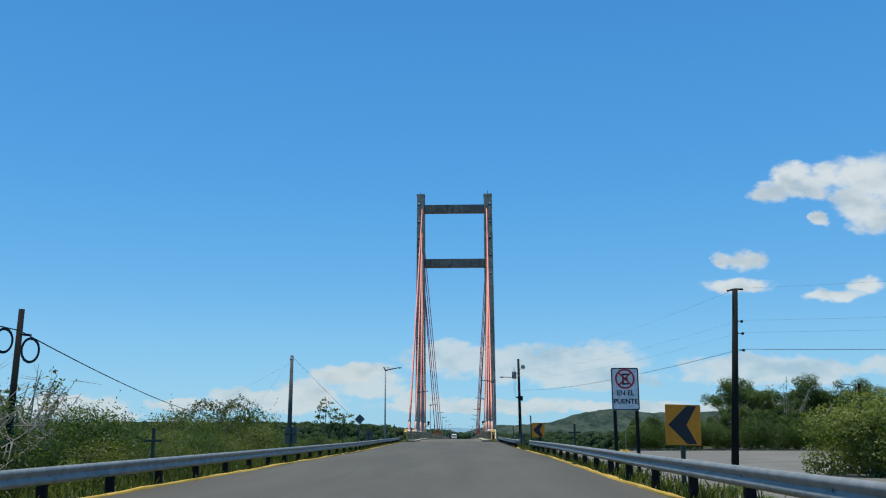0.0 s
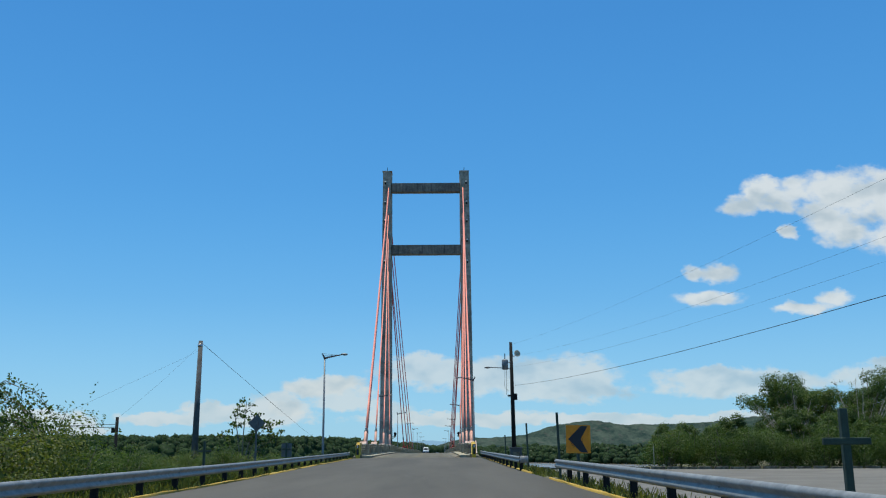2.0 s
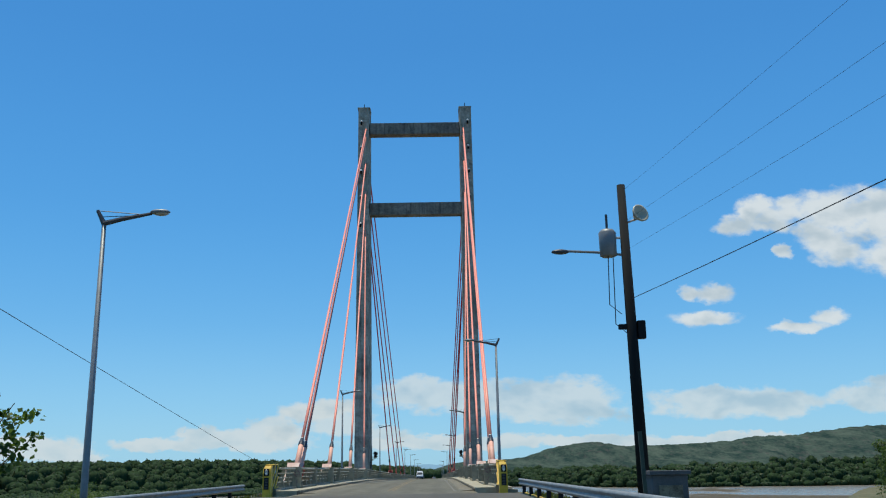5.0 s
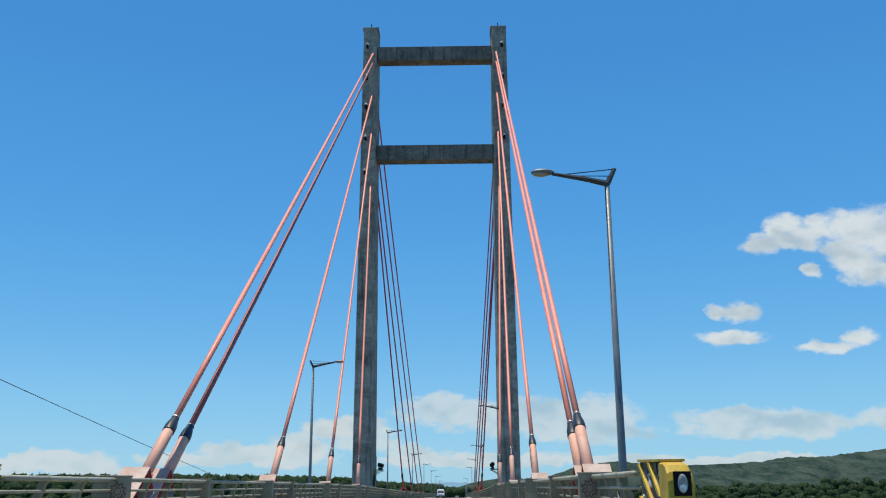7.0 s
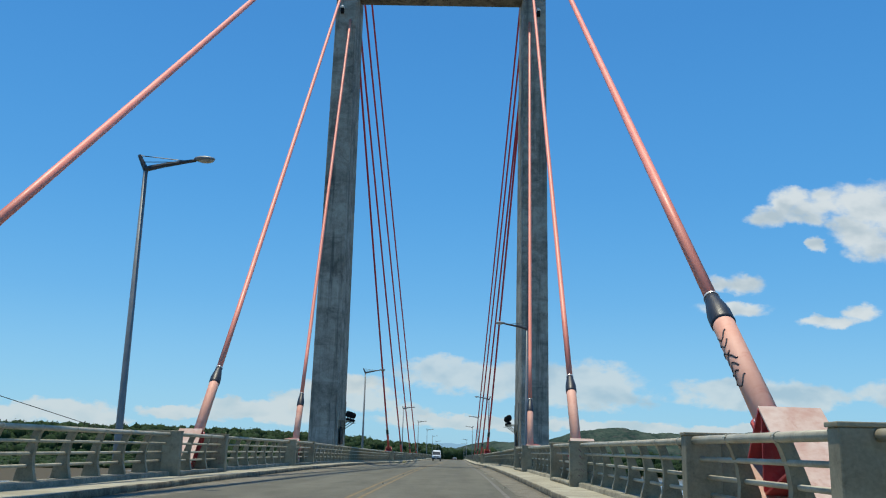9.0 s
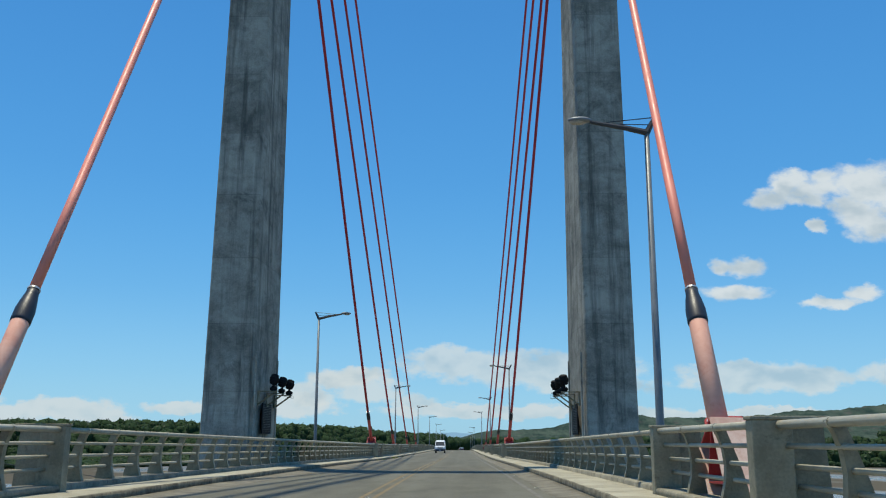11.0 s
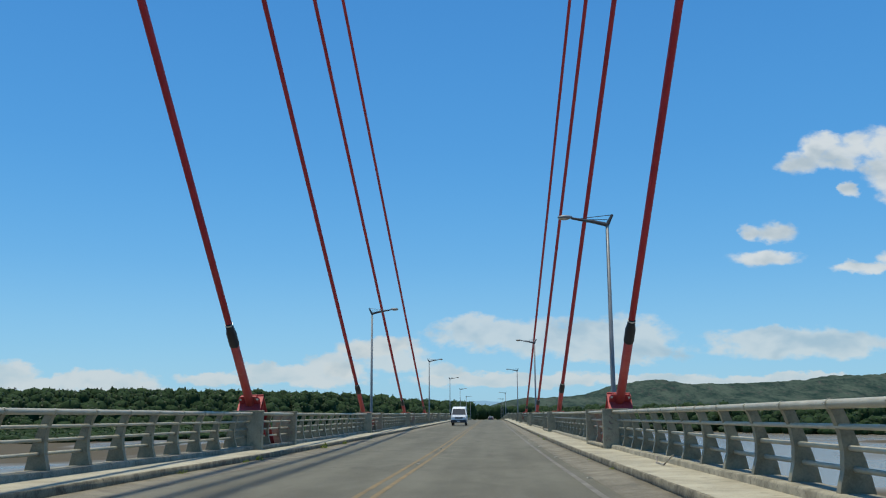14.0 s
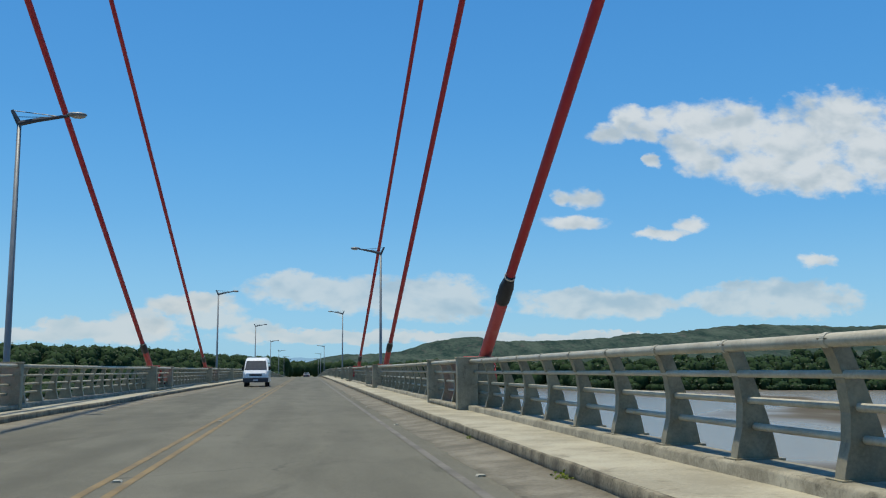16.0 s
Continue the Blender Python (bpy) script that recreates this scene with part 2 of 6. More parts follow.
def worn_road(name, dark, light, dirt):
    """Old asphalt: grain, long wheel tracks, cracks, patches and dirt washed to its edges."""
    m = bpy.data.materials.new(name)
    m.use_nodes = True
    n = Nodes(m.node_tree)
    where = n.add("ShaderNodeNewGeometry").outputs["Position"]
    cut = n.add("ShaderNodeSeparateXYZ")
    n.put(cut.inputs[0], where)
    long = n.vec("MULTIPLY", where, (1, 0.09, 1))
    coarse = n.noise(long, 0.7, 5, 0.6).outputs["Fac"]
    blotch = n.noise(n.vec("MULTIPLY", where, (1, 0.45, 1)), 0.9, 5, 0.62, 0.5).outputs["Fac"]
    grain = n.noise(where, 45, 3, 0.7).outputs["Fac"]
    value = n.math("MULTIPLY_ADD", n.math("SUBTRACT", grain, 0.5), 1.4, n.math("MULTIPLY_ADD", n.math("SUBTRACT", blotch, 0.5), 0.8, coarse))
    colour = n.mix(n.span(value, 0.2, 0.8), (*dark, 1), (*light, 1))
    side = n.math("ABSOLUTE", cut.outputs[0])
    track = n.math("ABSOLUTE", n.math("SUBTRACT", n.math("ABSOLUTE", n.math("SUBTRACT", side, 1.95)), 0.8))
    colour = n.mix(n.span(track, 0.1, 0.5, 0.16, 0.0), colour, tuple(c * 0.72 for c in dark) + (1,))
    spots = n.noise(n.vec("MULTIPLY", where, (1, 0.3, 1)), 0.55, 6, 0.7, 0.8).outputs["Fac"]
    colour = n.mix(n.span(spots, 0.56, 0.68, 0.0, 0.45), colour, tuple(c * 0.66 for c in dark) + (1,))
    cell = n.add("ShaderNodeTexVoronoi", feature="DISTANCE_TO_EDGE")
    n.put(cell.inputs["Vector"], n.vec("MULTIPLY_ADD", n.noise(where, 0.8, 4).outputs["Color"], (1.6, 1.6, 0), where))
    cell.inputs["Scale"].default_value = 0.22
    crack = n.math("MULTIPLY", n.span(cell.outputs["Distance"], 0.0, 0.006, 1.0, 0.0), n.span(blotch, 0.5, 0.62))
    colour = n.mix(n.math("MULTIPLY", crack, 0.6), colour, tuple(c * 0.4 for c in dark) + (1,))
    edge = n.math("MULTIPLY_ADD", n.math("SUBTRACT", n.noise(where, 1.3, 6, 0.7).outputs["Fac"], 0.5), 1.0, side)
    gravel = n.noise(where, 16, 4, 0.75).outputs["Fac"]
    colour = n.mix(n.span(edge, 3.75, 4.35, 0.0, 0.85), colour, n.mix(n.span(gravel, 0.35, 0.7), tuple(c * 0.55 for c in dirt) + (1,), tuple(c * 1.2 for c in dirt) + (1,)))
    shader = n.add("ShaderNodeBsdfPrincipled")
    n.put(shader.inputs["Base Color"], colour)
    n.put(shader.inputs["Roughness"], n.span(grain, 0.2, 0.8, 0.75, 0.95))
    shader.inputs["Specular IOR Level"].default_value = 0.25
    relief = n.add("ShaderNodeBump")
    relief.inputs["Strength"].default_value = 0.35
    relief.inputs["Distance"].default_value = 0.01
    n.put(relief.inputs["Height"], n.math("ADD", grain, gravel))
    n.put(shader.inputs["Normal"], relief.outputs[0])
    out = n.add("ShaderNodeOutputMaterial")
    n.put(out.inputs[0], shader.outputs[0])
    return m


def cast_concrete(name, dark, light, soot):
    """Board-cast concrete: pour lines, upright runs, blotches and soot of its own shape."""
    m = bpy.data.materials.new(name)
    m.use_nodes = True
    n = Nodes(m.node_tree)
    where = n.add("ShaderNodeNewGeometry").outputs["Position"]
    cut = n.add("ShaderNodeSeparateXYZ")
    n.put(cut.inputs[0], where)
    pour = n.math("DIVIDE", n.math("ADD", cut.outputs[2], 40.0), 3.1)
    lift = n.add("ShaderNodeTexWhiteNoise", noise_dimensions="1D")
    n.put(lift.inputs["W"], n.math("FLOOR", pour))
    part_way = n.math("FRACT", pour)
    seam = n.math("MINIMUM", part_way, n.math("SUBTRACT", 1.0, part_way))
    blotch = n.noise(n.vec("MULTIPLY", where, (1, 1, 1.5)), 0.42, 7, 0.68, 0.6).outputs["Fac"]
    mottled = n.noise(where, 2.3, 6, 0.65).outputs["Fac"]
    grain = n.noise(where, 18, 4, 0.6).outputs["Fac"]
    value = n.math("MULTIPLY_ADD", n.math("SUBTRACT", lift.outputs["Value"], 0.5), 0.1, blotch)
    value = n.math("MULTIPLY_ADD", n.math("SUBTRACT", mottled, 0.5), 0.5, value)
    value = n.math("MULTIPLY_ADD", n.math("SUBTRACT", grain, 0.5), 0.35, value)
    colour = n.mix(n.span(value, 0.22, 0.78), (*dark, 1), (*light, 1))
    runs = n.noise(n.vec("MULTIPLY", where, (1.9, 1.9, 0.07)), 1.0, 7, 0.68).outputs["Fac"]
    colour = n.mix(n.span(runs, 0.47, 0.7, 0.0, 0.85), colour, (*soot, 1))
    patch = n.noise(n.vec("MULTIPLY", where, (0.8, 0.8, 0.55)), 0.6, 6, 0.7, 1.0).outputs["Fac"]
    colour = n.mix(n.span(patch, 0.55, 0.66, 0.0, 0.55), colour, (*soot, 1))
    pale = n.noise(n.vec("MULTIPLY", where, (1.6, 1.6, 0.1)), 1.6, 6, 0.65).outputs["Fac"]
    colour = n.mix(n.span(pale, 0.58, 0.78, 0.0, 0.6), colour, tuple(c * 1.3 for c in light) + (1,))
    colour = n.mix(n.span(seam, 0.0, 0.01, 0.28, 0.0), colour, tuple(c * 0.7 for c in soot) + (1,))
    shader = n.add("ShaderNodeBsdfPrincipled")
    n.put(shader.inputs["Base Color"], colour)
    n.put(shader.inputs["Roughness"], n.span(mottled, 0.2, 0.8, 0.75, 0.95))
    shader.inputs["Specular IOR Level"].default_value = 0.25
    relief = n.add("ShaderNodeBump")
    relief.inputs["Strength"].default_value = 0.22
    relief.inputs["Distance"].default_value = 0.02
    n.put(relief.inputs["Height"], n.math("ADD", grain, mottled))
    n.put(shader.inputs["Normal"], relief.outputs[0])
    out = n.add("ShaderNodeOutputMaterial")
    n.put(out.inputs[0], shader.outputs[0])
    return m


ASPHALT_OLD = worn_road("worn_asphalt", (0.0847, 0.0803, 0.059), (0.1393, 0.1337, 0.1022), (0.1799, 0.1569, 0.106))
ASPHALT_NEW = surface("dark_asphalt", (0.0569, 0.0522, 0.0407), (0.0894, 0.0826, 0.0663), 0.85, scale=0.4, fine=60, bump=0.25, reach=0.01, stretch=(1, 0.1, 1), space="World", stain=(0.042, 0.0386, 0.0312), stain_amount=0.4)
DIRT = surface("road_edge_dirt", (0.0966, 0.0865, 0.0626), (0.207, 0.1886, 0.1426), 0.95, scale=1.4, fine=22, bump=0.7, reach=0.015, stain=(0.0782, 0.069, 0.0488), stain_amount=0.5, space="World")
LOT = surface("pale_asphalt_lot", (0.106, 0.1006, 0.0874), (0.1696, 0.1616, 0.1431), 0.9, scale=0.25, fine=14, space="World", stain=(0.0742, 0.0689, 0.0583), stain_amount=0.5)
CONCRETE = cast_concrete("tower_concrete", (0.168, 0.159, 0.132), (0.46, 0.432, 0.364), (0.075, 0.073, 0.065))
# crossbeams get a darker mix than the tower legs
BEAM_CONCRETE = cast_concrete("crossbeam_concrete", (0.1, 0.096, 0.084), (0.27, 0.255, 0.22), (0.045, 0.044, 0.04))
PLINTH = surface("plinth_concrete", (0.1538, 0.1385, 0.0975), (0.3286, 0.303, 0.2261), 0.9, scale=1.8, fine=30, bump=0.3, reach=0.008, streak=0.3, stain=(0.0489, 0.0419, 0.0282), stain_amount=0.75, space="World")
PAVING = surface("pavement_concrete", (0.2377, 0.2164, 0.1555), (0.3916, 0.3642, 0.272), 0.9, scale=0.9, fine=30, bump=0.25, reach=0.006, stain=(0.1189, 0.1024, 0.0672), stain_amount=0.6, space="World")
KERB = surface("kerb_concrete", (0.0694, 0.059, 0.0388), (0.2451, 0.2191, 0.1527), 0.9, scale=2.6, fine=30, bump=0.4, reach=0.01, stain=(0.0286, 0.0253, 0.0165), stain_amount=0.9, space="World")
PILLAR = surface("pillar_concrete", (0.2288, 0.2023, 0.1362), (0.3758, 0.3388, 0.2394), 0.8, scale=1.6, fine=25, bump=0.2, reach=0.006, streak=0.4, stain=(0.098, 0.0826, 0.0528), stain_amount=0.6, space="World")
RAIL_PAINT = surface("grey_rail_paint", (0.3182, 0.288, 0.2119), (0.4558, 0.4219, 0.3239), 0.45, scale=2.5, fine=30, bump=0.05, reach=0.004, stain=(0.172, 0.133, 0.084), stain_amount=0.3, space="World")
POST_PAINT = surface("grey_post_paint", (0.1587, 0.1377, 0.0885), (0.2825, 0.2512, 0.1677), 0.5, scale=3, fine=30, bump=0.08, reach=0.004, stain=(0.0851, 0.0643, 0.0369), stain_amount=0.45, space="World")
GALVANIZED = surface("galvanized_steel", (0.3, 0.33, 0.36), (0.5, 0.53, 0.56), 0.42, metal=0.55, scale=3, fine=40, bump=0.05, stain=(0.16, 0.15, 0.14), stain_amount=0.35, space="World")
LAMP_PAINT = surface("grey_lamp_post_paint", (0.1476, 0.164, 0.1763), (0.2132, 0.2296, 0.2419), 0.5, metal=0.2, scale=2, fine=30, bump=0.04)
LAMP_DARK = plain("dark_lamp_arm", (0.05, 0.055, 0.065), 0.45)
LAMP_GLASS = plain("lamp_lens", (0.42, 0.4, 0.36), 0.25)
CABLE_PAINT = surface("crimson_cable_paint", (0.36, 0.02, 0.042), (0.45, 0.033, 0.055), 0.5, scale=0.7, fine=2.5, bump=0.0, space="World", upper_tint=(0.5, 0.085, 0.085))
CABLE_SALMON = surface("salmon_cable_paint", (0.86, 0.25, 0.17), (0.9, 0.31, 0.22), 0.5, scale=0.5, fine=2.5, bump=0.0, space="World")
CABLE_MAROON = surface("maroon_cable_paint", (0.38, 0.1, 0.085), (0.48, 0.15, 0.12), 0.6, scale=0.5, fine=2.5, bump=0.0, space="World")
SOCKET_PAINT = surface("red_socket_paint", (0.45, 0.06, 0.07), (0.56, 0.115, 0.115), 0.6, scale=1.1, fine=18, bump=0.06, reach=0.004, stain=(0.6, 0.24, 0.21), stain_amount=0.35, space="World", upper_tint=(0.7, 0.3, 0.26))
SOCKET_PINK = surface("pink_socket_paint", (0.76, 0.37, 0.26), (0.83, 0.47, 0.35), 0.65, scale=0.9, fine=9, bump=0.05, reach=0.004, stain=(0.68, 0.25, 0.17), stain_amount=0.55, space="World")
BRACKET_PAINT = surface("red_bracket_paint", (0.34, 0.03, 0.035), (0.46, 0.07, 0.07), 0.6, scale=1.5, fine=18, bump=0.06, reach=0.004, stain=(0.5, 0.2, 0.17), stain_amount=0.3, space="World")
BRACKET_PALE = surface("pale_bracket_paint", (0.48, 0.29, 0.23), (0.62, 0.49, 0.42), 0.75, scale=1.6, fine=9, bump=0.08, reach=0.004, stain=(0.36, 0.15, 0.1), stain_amount=0.6, space="World")
SLEEVE = plain("black_rubber_sleeve", (0.022, 0.026, 0.036), 0.45)
BLACK = plain("black_housing", (0.012, 0.012, 0.013), 0.75, spec=0.15)
WHITE = plain("white_paint", (0.78, 0.78, 0.76), 0.45)
BOLT = plain("bolt_steel", (0.6, 0.58, 0.55), 0.4, metal=0.6)
LINE_WHITE = surface("worn_white_line", (0.088, 0.081, 0.066), (0.185, 0.172, 0.142), 0.8, scale=1.4, fine=18, stain=(0.1058, 0.0975, 0.0782), stain_amount=0.95, space="World")
LINE_YELLOW = surface("worn_yellow_line", (0.1295, 0.0939, 0.0453), (0.2138, 0.1522, 0.0648), 0.8, scale=1.5, fine=18, stain=(0.0906, 0.081, 0.0583), stain_amount=0.9, space="World")
KERB_YELLOW = surface("worn_yellow_kerb", (0.36, 0.23, 0.03), (0.5, 0.34, 0.06), 0.85, scale=1.2, fine=16, stain=(0.2, 0.17, 0.09), stain_amount=0.6, space="World")
MARKER_YELLOW = surface("weathered_yellow_paint", (0.4816, 0.2838, 0.0172), (0.6708, 0.4472, 0.043), 0.55, scale=2, fine=25, stain=(0.258, 0.172, 0.0688), stain_amount=0.45, space="World")
PANEL_DARK = surface("dark_sprayed_panel", (0.02, 0.021, 0.022), (0.11, 0.1, 0.085), 0.7, scale=2.2, fine=20, stain=(0.4, 0.29, 0.035), stain_amount=0.45, space="World")
SPRAY_WHITE = plain("white_spray_paint", (0.5, 0.52, 0.53), 0.6, bump=0.0)
SPRAY_BLUE = plain("blue_grey_spray_paint", (0.16, 0.24, 0.32), 0.6, bump=0.0)
WOOD_DARK = surface("dark_treated_pole", (0.008, 0.0095, 0.0105), (0.02, 0.022, 0.023), 0.9, scale=2, fine=25, stretch=(1, 1, 0.1), spec=0.15)
POLE_GREY = surface("grey_concrete_pole", (0.06, 0.063, 0.0648), (0.108, 0.111, 0.1122), 0.85, scale=1.5, fine=20)
GREEN_POST = surface("dark_green_post", (0.02, 0.035, 0.025), (0.045, 0.07, 0.05), 0.7, scale=3, fine=30)
SIGN_WHITE = plain("sign_white_sheet", (0.72, 0.72, 0.74), 0.4, bump=0.0)
SIGN_YELLOW = surface("sign_amber_sheet", (0.68, 0.215, 0.006), (0.8, 0.27, 0.01), 0.5, scale=4, fine=30, bump=0.0)
SIGN_BLACK = plain("sign_black_film", (0.012, 0.014, 0.022), 0.45, bump=0.0)
SIGN_RED = plain("sign_red_film", (0.5, 0.03, 0.04), 0.45, bump=0.0)
SIGN_BACK = plain("bare_sign_back", (0.12, 0.13, 0.13), 0.6, metal=0.2, bump=0.0)
WIRE = plain("wire", (0.02, 0.022, 0.025), 0.6, bump=0.0)
BARK = surface("bark", (0.1, 0.085, 0.065), (0.22, 0.19, 0.15), 0.9, scale=6, fine=30, bump=0.5)
DEADWOOD = surface("bleached_twigs", (0.22, 0.2, 0.17), (0.4, 0.37, 0.32), 0.9, scale=6, fine=30)
GRAFFITI = plain("faded_spray_paint", (0.2, 0.09, 0.1), 0.7, bump=0.0)
GRAFFITI_DARK = plain("dark_spray_paint", (0.03, 0.03, 0.04), 0.7, bump=0.0)
LEAF_SHRUB = leafy("shrub_leaves", (0.028, 0.0603, 0.0118), (0.092, 0.1435, 0.0309), 0.45, 0.35)
LEAF_YELLOWISH = leafy("dry_shrub_leaves", (0.0538, 0.0825, 0.0172), (0.1435, 0.1686, 0.0431), 0.45, 0.4)
LEAF_BRIGHT = leafy("bright_leaves", (0.0782, 0.1173, 0.0235), (0.2268, 0.2659, 0.0704), 0.45, 0.5)
LEAF_TREE = leafy("tree_leaves", (0.0313, 0.0662, 0.0166), (0.1012, 0.1518, 0.0386), 0.42, 0.3)
LEAF_FAR = leafy("mangrove_leaves", (0.014, 0.033, 0.013), (0.033, 0.058, 0.021), 0.25, 0.06)
FOREST = surface("forest_canopy", (0.014, 0.031, 0.012), (0.03, 0.054, 0.02), 0.9, scale=0.3, fine=1.6, bump=0.5, reach=0.3, spec=0.1, stain=(0.038, 0.056, 0.023), stain_amount=0.3, space="World")
GUARD_STEEL = surface("dull_zinc_guard_rail", (0.1582, 0.1731, 0.178), (0.2671, 0.2819, 0.2869), 0.55, metal=0.25, scale=3, fine=40, bump=0.05, reach=0.004, stain=(0.0989, 0.0989, 0.0939), stain_amount=0.4, space="World")
GRASS_LEAF = leafy("roadside_grass", (0.0538, 0.0807, 0.0134), (0.1883, 0.195, 0.0471), 0.35, 0.3)
FLOWER = leafy("yellow_blossom", (0.55, 0.4, 0.02), (0.8, 0.62, 0.06), 0.3, 2.0)
SOIL = surface("grassy_soil", (0.0515, 0.0626, 0.0221), (0.1472, 0.1251, 0.0662), 0.95, scale=0.5, fine=9, bump=0.6, reach=0.06, stain=(0.0442, 0.0736, 0.0147), stain_amount=0.8, space="World")
# greens shifted to blue-grey: distance haze painted into the hill colour
HILL = surface("hazy_wooded_hill", (0.016, 0.034, 0.031), (0.066, 0.09, 0.072), 0.95, scale=0.02, fine=0.11, bump=0.5, reach=6.0, stain=(0.092, 0.075, 0.076), stain_amount=0.6, spec=0.0, stretch=(1, 0.22, 1.6), space="World")
MOUNTAIN = distance_haze("far_mountain_haze", (0.25, 0.43, 0.62))
WINDOW = glass_dark("vehicle_glass")
SUN_GLASS = plain("glaring_windscreen_glass", (0.05, 0.055, 0.06), 0.18, bump=0.0)
VAN_PAINT = surface("white_van_paint", (0.7, 0.71, 0.72), (0.8, 0.8, 0.8), 0.3, scale=2, fine=20, bump=0.0, coat=0.5)
CAR_PAINT = surface("dark_blue_car_paint", (0.03, 0.04, 0.06), (0.05, 0.06, 0.085), 0.3, scale=2, fine=20, bump=0.0, coat=0.6)
TYRE = plain("tyre_rubber", (0.018, 0.018, 0.018), 0.85)
TRIM_DARK = plain("dark_grey_bumper", (0.05, 0.05, 0.055), 0.6)
PLAQUE_TEXT = plain("plaque_lettering", (0.033, 0.0341, 0.0363), 0.5)
HEADLIGHT = plain("headlight_lens", (0.55, 0.57, 0.6), 0.12)


def river_water():
    m = bpy.data.materials.new("muddy_river_water")
    m.use_nodes = True
    n = Nodes(m.node_tree)
    where = n.add("ShaderNodeNewGeometry").outputs["Position"]
    wide = n.noise(n.vec("MULTIPLY", where, (1, 0.6, 1)), 0.012, 4, 0.5, 0.4).outputs["Fac"]
    cut = n.add("ShaderNodeSeparateXYZ")
    n.put(cut.inputs[0], where)
    flats = n.span(cut.outputs[0], -150.0, -15.0, 0.13, 0.0)
    mud = n.span(n.math("ADD", wide, flats), 0.52, 0.6)
    s = n.add("ShaderNodeBsdfPrincipled")
    n.put(s.inputs["Base Color"], n.mix(mud, (0.175, 0.158, 0.122, 1), (0.085, 0.071, 0.047, 1)))
    n.put(s.inputs["Roughness"], n.math("MULTIPLY_ADD", mud, 0.45, 0.26))
    n.put(s.inputs["Specular IOR Level"], n.math("MULTIPLY_ADD", mud, -0.3, 0.35))
    rip = n.noise(n.vec("MULTIPLY", where, (1, 0.4, 1)), 0.9, 4, 0.6).outputs["Fac"]
    relief = n.add("ShaderNodeBump")
    relief.inputs["Strength"].default_value = 0.35
    relief.inputs["Distance"].default_value = 0.12
    n.put(relief.inputs["Height"], rip)
    n.put(s.inputs["Normal"], relief.outputs[0])
    out = n.add("ShaderNodeOutputMaterial")
    n.put(out.inputs[0], s.outputs[0])
    return m


WATER = river_water()


# ---- building helpers ----
def mesh_of(name, bm, material, smooth=False):
    me = bpy.data.meshes.new(name)
    bm.normal_update()
    bm.to_mesh(me)
    bm.free()
    me.materials.append(material)
    if smooth:
        me.polygons.foreach_set("use_smooth", [True] * len(me.polygons))
    return me


def part(name, bm, material, parent=None, label="", smooth=False, at=None):
    """One mesh object, under a thing or part when parent is given."""
    me = bm if isinstance(bm, bpy.types.Mesh) else mesh_of(name, bm, material, smooth)
    ob = new(name, me)
    if parent is not None:
        ob.parent = parent
    if at is not None:
        ob.matrix_basis = at
    return tagged(ob, label) if label else ob


def thing(name, at, label, category, group="", kind=""):
    ob = new(name)
    ob.empty_display_size = 0.2
    ob.matrix_basis = at
    return tagged(ob, label, category, group, kind)


def box(x0, x1, y0, y1, z0, z1, bevel=0.0, bm=None):
    bm = bm or bmesh.new()
    made = bmesh.ops.create_cube(bm, size=1.0)["verts"]
    for v in made:
        v.co = Vector(((x0 + x1) / 2 + v.co.x * (x1 - x0), (y0 + y1) / 2 + v.co.y * (y1 - y0), (z0 + z1) / 2 + v.co.z * (z1 - z0)))
    if bevel:
        edges = list({e for v in made for e in v.link_edges})
        bmesh.ops.bevel(bm, geom=edges, offset=bevel, segments=2, affect="EDGES", profile=0.6)
    return bm


def tube(points, radii, sides=10, caps=True, bm=None):
    """A round bar through points, with a radius at each."""
    bm = bm or bmesh.new()
    points = [Vector(p) for p in points]
    if not hasattr(radii, "__len__"):
        radii = [radii] * len(points)
    rings = []
    up = Vector((0, 0, 1))
    for i, p in enumerate(points):
        way = (points[min(i + 1, len(points) - 1)] - points[max(i - 1, 0)]).normalized()
        side = way.cross(up if abs(way.z) < 0.95 else Vector((0, 1, 0))).normalized()
        other = way.cross(side)
        rings.append([bm.verts.new(p + (side * math.cos(a) + other * math.sin(a)) * radii[i]) for a in (2 * math.pi * k / sides for k in range(sides))])
    for a, b in zip(rings, rings[1:]):
        for k in range(sides):
            bm.faces.new((a[k], a[(k + 1) % sides], b[(k + 1) % sides], b[k]))
    if caps:
        bm.faces.new(list(reversed(rings[0])))
        bm.faces.new(rings[-1])
    bmesh.ops.recalc_face_normals(bm, faces=bm.faces)
    return bm


def plate(outline, axis, a, b, bm=None):
    """An outline drawn in the plane across axis, made solid from a to b along it."""
    bm = bm or bmesh.new()
    order = {"x": lambda p, d: (d, p[0], p[1]), "y": lambda p, d: (p[0], d, p[1]), "z": lambda p, d: (p[0], p[1], d)}[axis]
    one = [bm.verts.new(order(p, a)) for p in outline]
    two = [bm.verts.new(order(p, b)) for p in outline]
    faces = [bm.faces.new(one), bm.faces.new(two)]
    for k in range(len(outline)):
        faces.append(bm.faces.new((one[k], one[(k + 1) % len(one)], two[(k + 1) % len(one)], two[k])))
    bmesh.ops.recalc_face_normals(bm, faces=faces)
    return bm


def ellipsoid(centre, size, bm=None, u=14, v=9, turn=None):
    bm = bm or bmesh.new()
    m = Matrix.Translation(centre) @ (turn or Matrix()) @ Matrix.Diagonal((*size, 1))
    bmesh.ops.create_uvsphere(bm, u_segments=u, v_segments=v, radius=1.0, matrix=m)
    return bm


